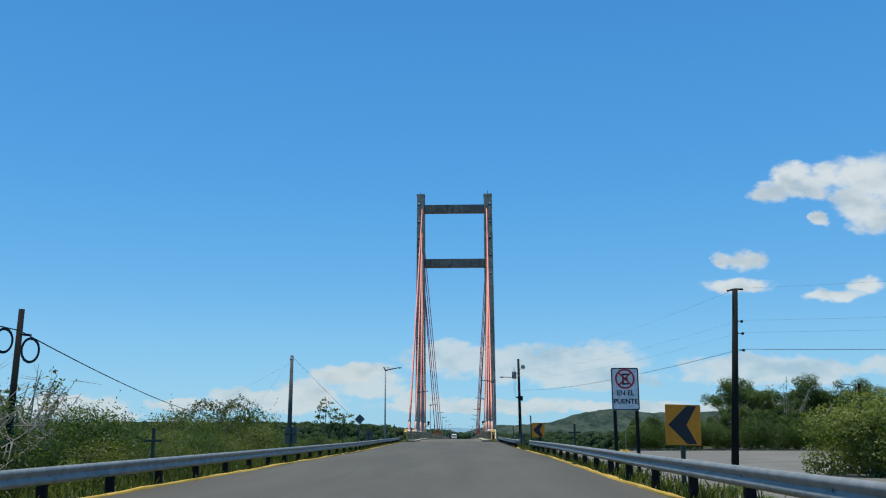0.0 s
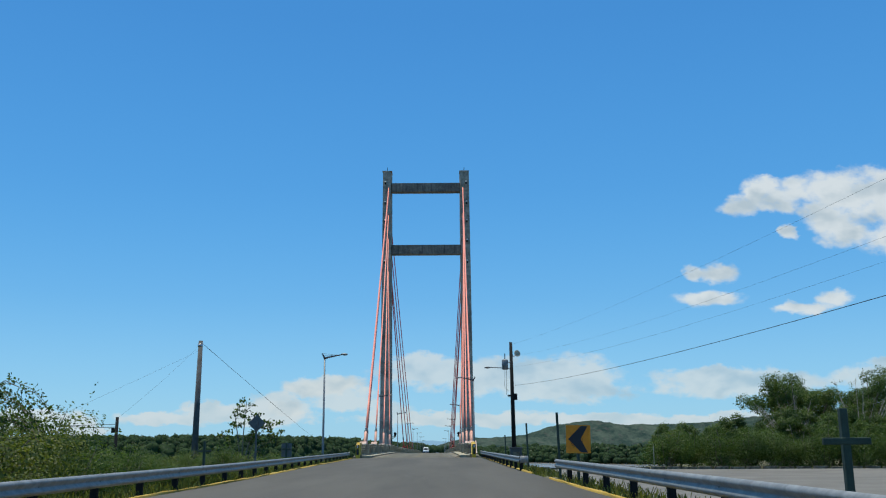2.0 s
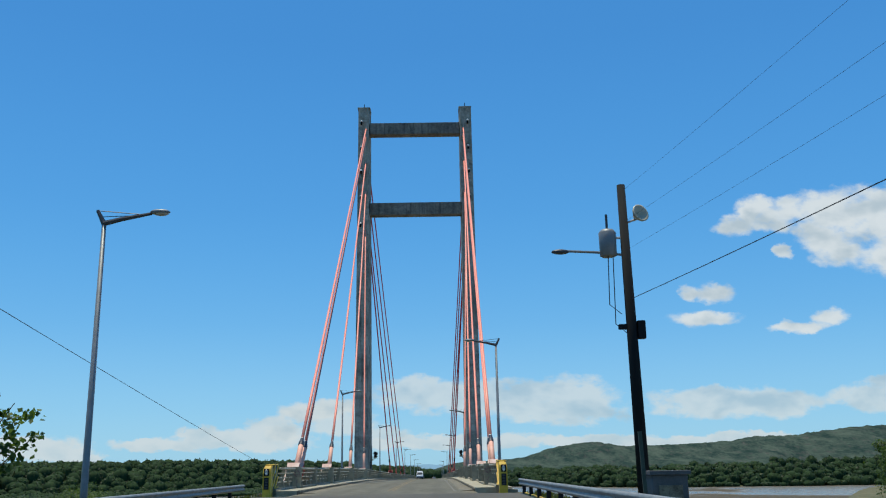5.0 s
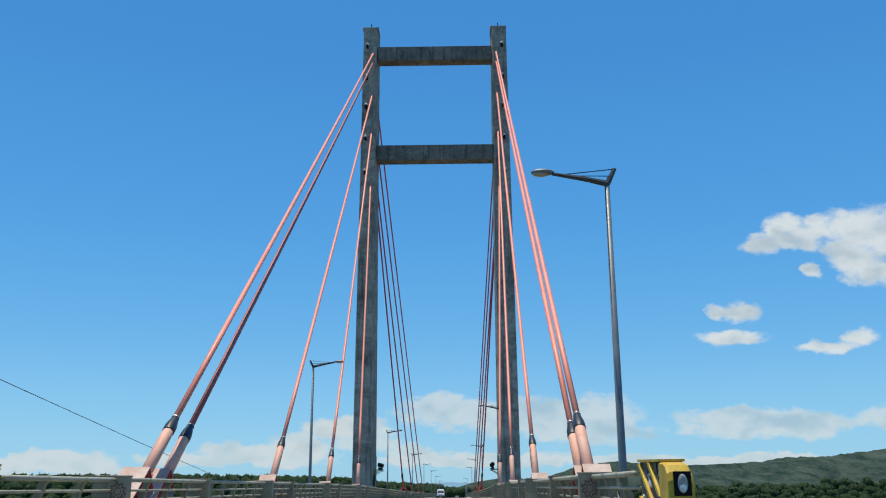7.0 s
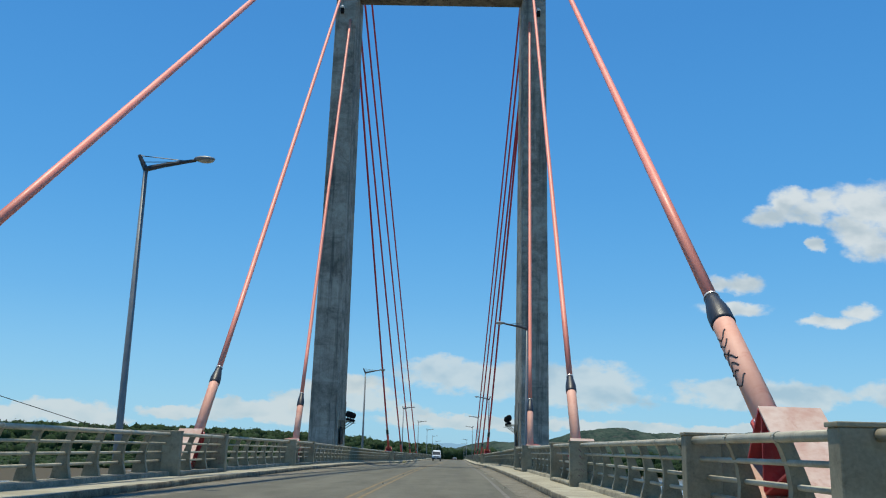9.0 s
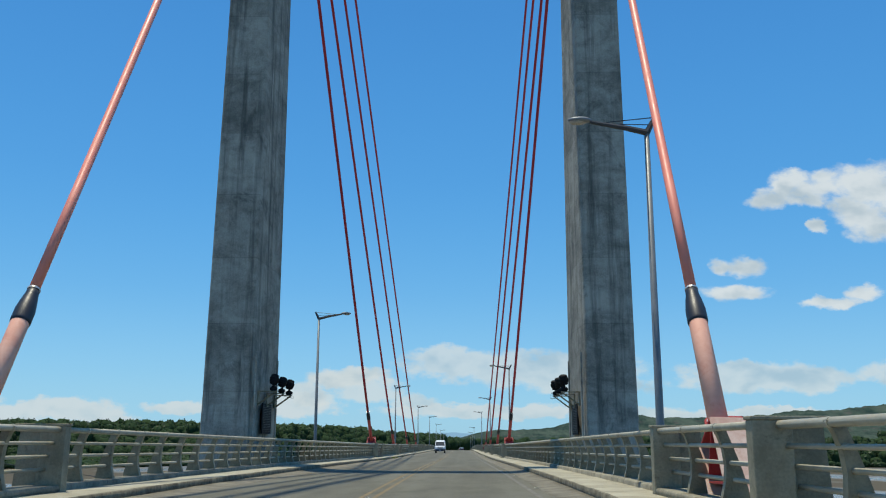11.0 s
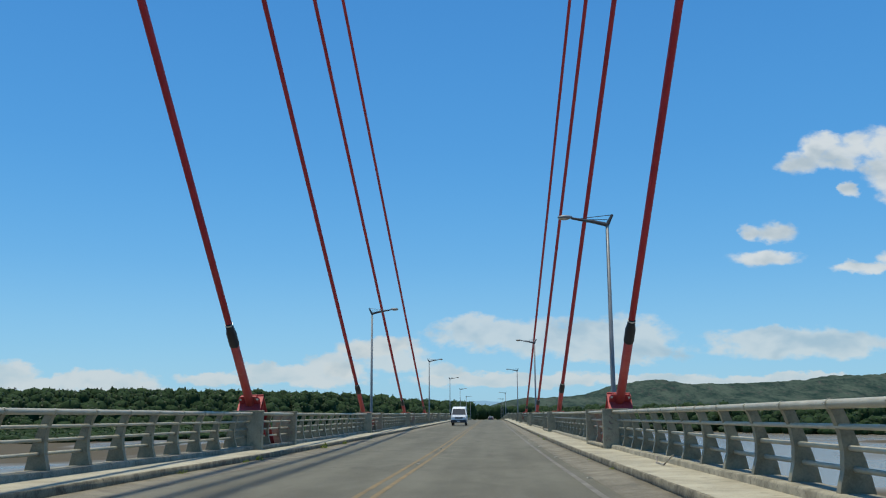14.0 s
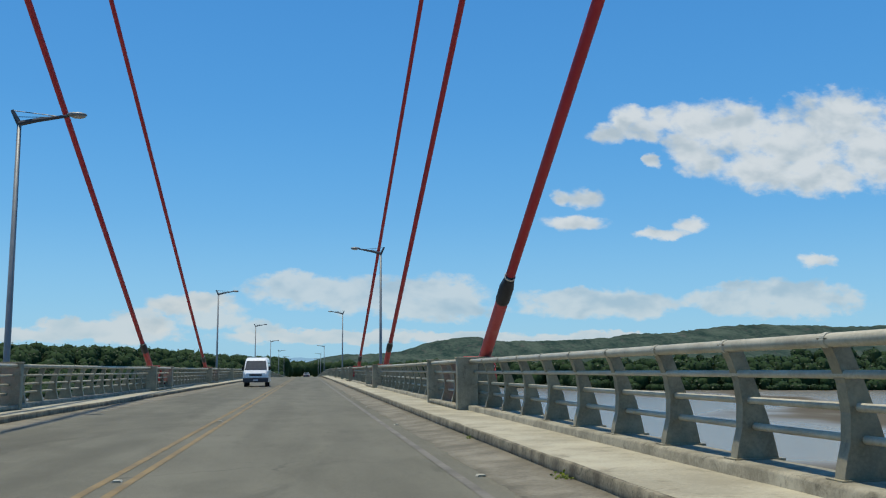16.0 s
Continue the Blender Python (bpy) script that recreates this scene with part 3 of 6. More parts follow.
def disc_ring(centre, axis, r0, r1, half, sides=24, bm=None):
    """A flat ring (or a disc where r0 is 0) of some thickness across an axis."""
    bm = bm or bmesh.new()
    i = "xyz".index(axis)
    j, k = [q for q in range(3) if q != i]

    def at(r, a, h):
        co = list(centre)
        co[i] += h
        co[j] += r * math.cos(a)
        co[k] += r * math.sin(a)
        return bm.verts.new(co)

    angles = [2 * math.pi * q / sides for q in range(sides)]
    rows = [[at(r, a, h) for a in angles] for r, h in ((r1, -half), (r1, half), (r0 or 1e-4, half), (r0 or 1e-4, -half))]
    for a in range(4):
        for q in range(sides):
            bm.faces.new((rows[a][q], rows[a][(q + 1) % sides], rows[(a + 1) % 4][(q + 1) % sides], rows[(a + 1) % 4][q]))
    bmesh.ops.recalc_face_normals(bm, faces=bm.faces)
    return bm


def lathe(profile, sides=18, bm=None):
    """A form turned round z from (radius, height) pairs."""
    bm = bm or bmesh.new()
    rows = [[bm.verts.new((r * math.cos(a), r * math.sin(a), z)) for a in (2 * math.pi * k / sides for k in range(sides))] for r, z in profile]
    for a, b in zip(rows, rows[1:]):
        for k in range(sides):
            bm.faces.new((a[k], a[(k + 1) % sides], b[(k + 1) % sides], b[k]))
    bm.faces.new(list(reversed(rows[0])))
    bm.faces.new(rows[-1])
    bmesh.ops.recalc_face_normals(bm, faces=bm.faces)
    return bm


def loft(sections, bm=None):
    """A closed skin through loops of corners with the same count."""
    bm = bm or bmesh.new()
    rows = [[bm.verts.new(p) for p in loop] for loop in sections]
    k = len(rows[0])
    for a, b in zip(rows, rows[1:]):
        for q in range(k):
            bm.faces.new((a[q], a[(q + 1) % k], b[(q + 1) % k], b[q]))
    bm.faces.new(rows[0])
    bm.faces.new(rows[-1])
    bmesh.ops.recalc_face_normals(bm, faces=bm.faces)
    return bm


def quads_mesh(name, verts, quads, material):
    """A mesh from arrays of corners and four-sided faces."""
    me = bpy.data.meshes.new(name)
    verts, quads = np.asarray(verts, dtype=np.float32), np.asarray(quads, dtype=np.int32)
    me.vertices.add(len(verts))
    me.vertices.foreach_set("co", verts.ravel())
    me.loops.add(quads.size)
    me.loops.foreach_set("vertex_index", quads.ravel())
    me.polygons.add(len(quads))
    me.polygons.foreach_set("loop_start", np.arange(0, quads.size, 4, dtype=np.int32))
    me.polygons.foreach_set("loop_total", np.full(len(quads), 4, dtype=np.int32))
    me.update(calc_edges=True)
    me.materials.append(material)
    return me


NODE_Y = (-60, -20, 40, 80, 120, 150, 170, 190, 210, 230, 250, 275, 300, 330, 360, 420, 480, 540, 600, 700, 845, 6000)
NODE_Z = (-0.85, -0.72, -0.6, -0.465, -0.335, -0.213, -0.1, -0.008, 0.07, 0.075, 0.0, -0.2, -0.43, -0.56, -0.68, -0.9, -1.16, -2.2, -3.3, -5.1, -7.3, -8.0)


def road_z(y):
    """Height of the road along the way, rounded off between its nodes."""
    return float(np.mean(np.interp(np.linspace(y - 10, y + 10, 9), NODE_Y, NODE_Z)))


def strip(name, profile, ys, material, parent=None, closed=True, wander=0.0, at_x=None):
    """A form with one cross-section (x, z over the road) drawn along the road."""
    rng = np.random.default_rng(len(name) + len(ys))
    verts, quads = [], []
    k = len(profile)
    for i, y in enumerate(ys):
        z0 = road_z(y)
        dx = at_x(y) if at_x else 0.0
        for x, z in profile:
            verts.append((x + dx + rng.normal(0, wander), y, z0 + z + rng.normal(0, wander)))
        if i:
            for j in range(k if closed else k - 1):
                a, b = (i - 1) * k + j, (i - 1) * k + (j + 1) % k
                quads.append((a, b, b + k, a + k))
    me = quads_mesh(name, verts, quads, material)
    bm = bmesh.new()
    bm.from_mesh(me)
    if closed:
        bm.verts.ensure_lookup_table()
        bm.faces.new([bm.verts[j] for j in range(k)])
        bm.faces.new([bm.verts[len(verts) - k + j] for j in range(k)])
    bmesh.ops.recalc_face_normals(bm, faces=bm.faces)
    if not closed and sum(f.normal.z for f in bm.faces) < 0:
        bmesh.ops.reverse_faces(bm, faces=bm.faces)
    bm.to_mesh(me)
    bm.free()
    ob = new(name, me)
    if parent:
        ob.parent = parent
    return ob


def span_y(a, b, step):
    return list(np.linspace(a, b, max(2, int(round((b - a) / step)) + 1)))


# ---- ground, river, far land ----
def smooth_step(a, b, v):
    k = np.clip((v - a) / (b - a), 0, 1)
    return k * k * (3 - 2 * k)


FAR_SHORE = ((-4000, 520), (-300, 570), (-218, 605), (-154, 655), (-100, 710), (-60, 790), (0, 830), (50, 790), (126, 648), (201, 612), (500, 560), (4000, 520))


def far_shore(x):
    return np.interp(x, [p[0] for p in FAR_SHORE], [p[1] for p in FAR_SHORE])


def left_edge(y):
    return float(np.interp(y, (-60, 30, 60, 100, 126, 150, 162), (-4.6, -4.6, -4.95, -5.0, -5.8, -6.2, -6.4)))


def right_edge(y):
    return float(np.interp(y, (-60, 30, 58, 80, 110, 162), (6.0, 6.0, 6.05, 6.45, 6.45, 6.9)))


def ground_z(x, y):
    x, y = np.asarray(x, float), np.asarray(y, float)
    road = np.interp(y, NODE_Y, NODE_Z) - 0.16
    away = np.where(x < 0, smooth_step(6.3, 13, -x), smooth_step(7.6, 10.5, x))
    side = np.where(x < 0, -2.0 - 1.2 * smooth_step(14, 60, -x), -1.42)
    land = road * (1 - away) + side * away
    lumps = 0.12 * np.sin(x * 0.7 + 1.3 * np.sin(y * 0.31)) * np.cos(y * 0.53 + x * 0.2) * np.where(x < 0, away, away * smooth_step(55, 70, x))
    land = land + lumps
    near = np.where(x < 0, 168, 168 + 55 * smooth_step(20, 60, x))
    into = smooth_step(near, near + 26, y)
    land = land * (1 - into) - 11.5 * into
    shore = far_shore(x)
    out = smooth_step(shore - 12, shore + 14, y)
    hill = 6.0 * smooth_step(shore + 300, shore + 2500, y)
    return land * (1 - out) + (-8.6 + hill) * out


def make_ground():
    xs = np.unique(np.concatenate([np.linspace(-4600, -200, 26), np.linspace(-200, -40, 33), np.linspace(-40, 70, 111), np.linspace(70, 260, 39), np.linspace(260, 4600, 26)]))
    ys = np.unique(np.concatenate([np.linspace(-900, -60, 12), np.linspace(-60, 260, 161), np.linspace(260, 860, 61), np.linspace(860, 5200, 30)]))
    gx, gy = np.meshgrid(xs, ys)
    gz = ground_z(gx, gy)
    verts = np.stack([gx.ravel(), gy.ravel(), gz.ravel()], 1)
    w = len(xs)
    i, j = np.meshgrid(np.arange(len(ys) - 1), np.arange(w - 1), indexing="ij")
    a = (i * w + j).ravel()
    me = quads_mesh("ground", verts, np.stack([a, a + 1, a + w + 1, a + w], 1), SOIL)
    me.polygons.foreach_set("use_smooth", [True] * len(me.polygons))
    tagged(new("ground", me), kind="structure")
    bm = bmesh.new()
    bmesh.ops.create_grid(bm, x_segments=2, y_segments=2, size=1.0, matrix=Matrix.Translation((0, 480, -9.3)) @ Matrix.Diagonal((4500, 330, 1, 1)))
    tagged(part("water", bm, WATER), kind="structure")


make_ground()

BRIDGE_A, BRIDGE_B = 161.0, 845.0


def make_road():
    ys = span_y(-60, BRIDGE_A, 4)
    verts, quads = [], []
    for i, y in enumerate(ys):
        l, r, z = left_edge(y), right_edge(y), road_z(y)
        for k in range(9):
            x = l + (r - l) * k / 8
            verts.append((x, y, z + 0.02 - 0.006 * abs(x)))
        if i:
            for k in range(8):
                a = (i - 1) * 9 + k
                quads.append((a, a + 1, a + 10, a + 9))
    tagged(new("road", quads_mesh("road", verts, quads, ASPHALT_NEW)), kind="structure")
    deck = strip("road_bridge", [(-4.72, 0), (4.72, 0)], span_y(BRIDGE_A, BRIDGE_B, 5), ASPHALT_OLD, closed=False)
    tagged(deck, kind="structure")
    # side slabs with kerb, footway and plinth
    for s in (-1, 1):
        prof = [(4.7, -0.5), (4.7, 0.18), (4.712, 0.193), (4.95, 0.198), (5.78, 0.202), (5.8, 0.2), (5.8, -0.5)]
        pav = strip("pavement", [(s * x, z) for x, z in prof], span_y(164, BRIDGE_B, 1.5), PAVING, wander=0.004)
        tagged(pav, kind="structure")
        face = strip("kerb", [(s * x, z) for x, z in [(4.672, -0.02), (4.676, 0.1), (4.682, 0.188), (4.694, 0.199), (4.722, 0.203), (4.724, 0.19), (4.712, 0.18), (4.71, 0.12), (4.71, -0.02)]],
                     span_y(164.1, BRIDGE_B - 0.2, 0.9), KERB, wander=0.004)
        tagged(face, kind="structure")
        plinth = strip("plinth", [(s * x, z) for x, z in [(5.79, -0.4), (5.79, 0.29), (5.82, 0.32), (6.28, 0.32), (6.3, 0.3), (6.3, 0.1), (6.95, 0.05), (6.95, -1.3), (5.79, -1.3)]],
                       span_y(164.05, BRIDGE_B - 0.1, 1.6), PLINTH, wander=0.005)
        tagged(plinth, kind="structure")
        wash = strip("verge_dirt", [(s * x, z) for x, z in [(3.95, 0.001), (4.2, 0.012), (4.45, 0.035), (4.68, 0.06), (4.68, -0.05), (3.95, -0.05)]],
                     span_y(166, 424, 0.8), DIRT, wander=0.0025)
        tagged(wash, kind="structure")
    under = strip("bridge_deck", [(-6.6, -0.45), (6.6, -0.45), (6.6, -1.3), (5.4, -1.6), (5.2, -2.9), (-5.2, -2.9), (-5.4, -1.6), (-6.6, -1.3)], span_y(BRIDGE_A + 0.3, BRIDGE_B, 8), CONCRETE)
    tagged(under, kind="structure")
    # markings, laid proud of the asphalt
    for x in (-0.14, 0.14):
        tagged(strip("yellow_line", [(x - 0.05, 0.004), (x + 0.05, 0.004)], span_y(168, BRIDGE_B - 2, 6), LINE_YELLOW, closed=False), kind="structure")
    for x in (3.65,):
        tagged(strip("white_line", [(x - 0.055, 0.004), (x + 0.055, 0.004)], span_y(166, BRIDGE_B - 2, 6), LINE_WHITE, closed=False), kind="structure")
    for k, edge in enumerate((left_edge, right_edge)):
        s = -1 if k == 0 else 1
        prof = [(s * (q - 0.08), z) for q, z in [(0.02, -0.2), (0.02, 0.03), (0.04, 0.045), (0.1, 0.045), (0.12, 0.03), (0.12, -0.2)]]
        stretches = ((-50, 158),) if s < 0 else ((-50, 99.5), (105.8, 159))
        for a, b in stretches:
            tagged(strip("edge_kerb", prof, span_y(a, b, 1.3), KERB_YELLOW, at_x=edge, wander=0.012), kind="structure")
    # piers under the deck
    for y in (196, 330, 400, 470, 540, 610, 680, 750):
        pier = thing("bridge_pier", pose(0, y, 0), "grey concrete bridge pier standing in the river", "pier", "bridge piers")
        part("cap", box(-5.6, 5.6, -1.1, 1.1, road_z(y) - 4.0, road_z(y) - 2.85, 0.08), CONCRETE, pier)
        for x in (-3.6, 3.6):
            part("column", tube([(x, 0, road_z(y) - 4.0), (x, 0, -12.5)], 0.8, 20), CONCRETE, pier, smooth=True)


make_road()


def make_lot():
    """The open asphalt yard beside the approach, with a low kerb at its far side."""
    xs, ys = np.linspace(9.2, 64, 28), np.linspace(-20, 150, 60)
    verts, quads = [], []
    for i, y in enumerate(ys):
        for j, x in enumerate(xs):
            far = 150 - 0.33 * max(0, x - 20)
            yy = -20 + (y + 20) * (far + 20) / 170
            verts.append((x, yy, -1.21 + 0.03 * math.sin(x * 0.2) + 0.02 * math.sin(yy * 0.13)))
            if i and j:
                a = (i - 1) * len(xs) + j - 1
                quads.append((a, a + 1, a + 1 + len(xs), a + len(xs)))
    tagged(new("pavement_lot", quads_mesh("pavement_lot", verts, quads, LOT)), kind="structure")
    bm = bmesh.new()
    for k in range(40):
        x0, x1 = 10 + k * 1.3, 10 + k * 1.3 + 1.26
        y0 = 150.15 - 0.33 * max(0, x0 - 20)
        box(x0, x1, y0 - 0.1, y0 + 0.1, -1.4, -1.0 + 0.03 * math.sin(k * 2.1), 0.02, bm)
    tagged(part("kerb_lot", bm, KERB), kind="structure")
    # narrow link of asphalt from the road to the yard
    verts = [(6.3, 100.5, road_z(100.5) - 0.02), (6.3, 105.6, road_z(105.6) - 0.02), (9.4, 108.8, -1.17), (9.4, 96, -1.17)]
    tagged(new("road_link", quads_mesh("road_link", verts, [(0, 3, 2, 1)], LOT)), kind="structure")


make_lot()


def leaf_quads(points, normals, size, rng, narrow=0.6):
    """Small bent leaves at points, roughly facing along normals."""
    n = len(points)
    nor = normals + rng.normal(0, 0.55, (n, 3))
    nor /= np.linalg.norm(nor, axis=1, keepdims=True) + 1e-9
    ref = rng.normal(0, 1, (n, 3))
    a = np.cross(nor, ref)
    a /= np.linalg.norm(a, axis=1, keepdims=True) + 1e-9
    b = np.cross(nor, a)
    s = (size * rng.uniform(0.6, 1.35, n))[:, None]
    a, b = a * s, b * s * narrow
    bend = nor * s * rng.uniform(-0.3, 0.3, (n, 1))
    verts = np.stack([points - a + bend, points - b * 0.9, points + a + bend, points + b], 1).reshape(-1, 3)
    quads = np.arange(4 * n).reshape(-1, 4)
    return verts, quads


def crown_points(blobs, count, rng, shell=0.55, floor=None):
    """Points in and near the skins of overlapping round masses."""
    blobs = np.asarray(blobs, float)
    weight = blobs[:, 3] ** 2
    pick = rng.choice(len(blobs), count, p=weight / weight.sum())
    way = rng.normal(0, 1, (count, 3))
    way /= np.linalg.norm(way, axis=1, keepdims=True)
    r = (shell + (1 - shell) * rng.random(count) ** 0.6) * (1 + 0.22 * np.sin(way[:, 0] * 7 + pick) * np.cos(way[:, 2] * 6 + pick * 2))
    pts = blobs[pick, :3] + way * (r * blobs[pick, 3])[:, None] * np.array([1, 1, 0.8])
    nor = way + np.array([0, 0, 0.5])
    if floor is not None:
        keep = pts[:, 2] > floor
        pts, nor = pts[keep], nor[keep]
    return pts, nor


def limbs(base, tips, r0, bm=None, rng=None, sides=6):
    """A trunk with bent limbs out to the tips."""
    bm = bm or bmesh.new()
    base = Vector(base)
    for tip in tips:
        tip = Vector(tip)
        mid = base.lerp(tip, 0.45) + Vector((rng.normal(0, 0.12), rng.normal(0, 0.12), 0.1 * (tip - base).length * 0.5))
        tube([base, base.lerp(mid, 0.5) + Vector((rng.normal(0, 0.05), rng.normal(0, 0.05), 0)), mid, mid.lerp(tip, 0.6), tip], [r0, r0 * 0.8, r0 * 0.55, r0 * 0.35, r0 * 0.12], sides, False, bm)
    return bm


def make_shrub(seed, wide, tall, count, leaf, material, label, name="shrub", group="roadside shrubs", lumps=11):
    rng = np.random.default_rng(seed)
    ob = thing(name, Matrix(), label, "shrub", group)
    blobs = []
    for k in range(lumps):
        a, r = rng.uniform(0, 6.28), wide * rng.random() ** 0.6
        blobs.append((r * math.cos(a), r * math.sin(a), tall * rng.uniform(0.12, 0.78) * (1.05 - 0.35 * r / wide), tall * rng.uniform(0.2, 0.36)))
    tips = [(b[0], b[1], b[2] + b[3] * 0.7) for b in blobs]
    part("stem", limbs((0, 0, -0.3), tips, 0.05, rng=rng), BARK, ob)
    pts, nor = crown_points(blobs, count, rng, 0.5, 0.05)
    # loose shoots that break the outline
    shoots = []
    for k in range(9):
        b = blobs[rng.integers(len(blobs))]
        way = np.array([rng.normal(0, 0.6), rng.normal(0, 0.6), 1.0])
        for q in np.linspace(0.7, 1.2, 7):
            shoots.append(np.array(b[:3]) + way * b[3] * q + rng.normal(0, 0.05, 3))
    shoots = np.array(shoots)
    pts = np.concatenate([pts, shoots])
    nor = np.concatenate([nor, rng.normal(0, 1, shoots.shape)])
    v, q = leaf_quads(pts, nor, leaf, rng)
    part("foliage", quads_mesh("foliage", v, q, material), material, ob)
    return ob


def make_tree(seed, wide, tall, count, leaf, material, label, group="trees beside the yard", lumps=24, bare=0.3, trunk=0.16):
    rng = np.random.default_rng(seed)
    ob = thing("tree", Matrix(), label, "tree", group)
    blobs = []
    for k in range(lumps):
        a, r = rng.uniform(0, 6.28), wide * rng.random() ** 0.55
        z = tall * (bare + (0.93 - bare) * rng.random() ** 0.8)
        blobs.append((r * math.cos(a), r * math.sin(a), z * (1 - 0.12 * r / wide), tall * rng.uniform(0.065, 0.13)))
    fork = (rng.normal(0, 0.2), rng.normal(0, 0.2), tall * bare * 0.8)
    bm = tube([(0, 0, -0.4), (fork[0] * 0.4, fork[1] * 0.4, fork[2] * 0.5), fork], [trunk * 1.3, trunk, trunk * 0.85], 9)
    limbs(fork, [(b[0], b[1], b[2] + 0.3 * b[3]) for b in blobs], trunk * 0.6, bm, rng)
    part("trunk", bm, BARK, ob)
    pts, nor = crown_points(blobs, count, rng, 0.45)
    v, q = leaf_quads(pts, nor, leaf, rng)
    part("crown", quads_mesh("crown", v, q, material), material, ob)
    return ob


def round_template(cuts):
    bm = bmesh.new()
    bmesh.ops.create_icosphere(bm, subdivisions=cuts, radius=1.0)
    v = np.array([q.co[:] for q in bm.verts])
    f = np.array([[q.index for q in face.verts] for face in bm.faces])
    bm.free()
    return v, f


BALLS = {2: round_template(2), 3: round_template(3)}


def tri_mesh(name, verts, tris, material):
    me = bpy.data.meshes.new(name)
    verts, tris = np.asarray(verts, dtype=np.float32), np.asarray(tris, dtype=np.int32)
    me.vertices.add(len(verts))
    me.vertices.foreach_set("co", verts.ravel())
    me.loops.add(tris.size)
    me.loops.foreach_set("vertex_index", tris.ravel())
    me.polygons.add(len(tris))
    me.polygons.foreach_set("loop_start", np.arange(0, tris.size, 3, dtype=np.int32))
    me.polygons.foreach_set("loop_total", np.full(len(tris), 3, dtype=np.int32))
    me.polygons.foreach_set("use_smooth", [True] * len(tris))
    me.update(calc_edges=True)
    me.materials.append(material)
    return me


def far_forest(name, rows, seed, material, label, leaves=45, cuts=2):
    """A distant wood: uneven closed crowns with a skin of loose sprays. rows: x, y, base, top, radius."""
    rng = np.random.default_rng(seed)
    all_v, all_f, total = [], [], 0
    spray_p, spray_n = [], []
    BALL_V, BALL_F = BALLS[cuts]
    low = BALL_V[:, 2] < -0.2
    for x, y, base, top, r in rows:
        ph = rng.uniform(0, 6.28, 6)
        v = BALL_V
        bump = 1 + 0.13 * np.sin(v[:, 0] * 4 + ph[0]) * np.cos(v[:, 1] * 4 + ph[1]) + 0.1 * np.sin(v[:, 2] * 6 + ph[2]) * np.sin(v[:, 0] * 7 + ph[3]) + rng.normal(0, 0.045, len(v))
        body = min((top - base) * 0.55, r * rng.uniform(0.75, 1.05))
        centre = np.array([x, y, top - body])
        p = v * bump[:, None] * np.array([r, r, body])
        p[low, 2] = np.minimum(p[low, 2], -body * 0.2 + (base - centre[2]) * np.abs(v[low, 2]))
        all_v.append(p + centre)
        all_f.append(BALL_F + total)
        total += len(v)
        pick = rng.choice(np.where(BALL_V[:, 2] > -0.35)[0], leaves)
        spray_p.append((p[pick] * rng.uniform(0.97, 1.12, (leaves, 1))) + centre)
        spray_n.append(BALL_V[pick] + np.array([0, 0, 0.4]))
    me = tri_mesh(name, np.concatenate(all_v), np.concatenate(all_f), FOREST)
    wood = tagged(new(name, me), label, "forest", kind="stuff")
    v, q = leaf_quads(np.concatenate(spray_p), np.concatenate(spray_n), 0.5, rng, 0.75)
    part("foliage", quads_mesh("foliage", v, q, material), material, wood)


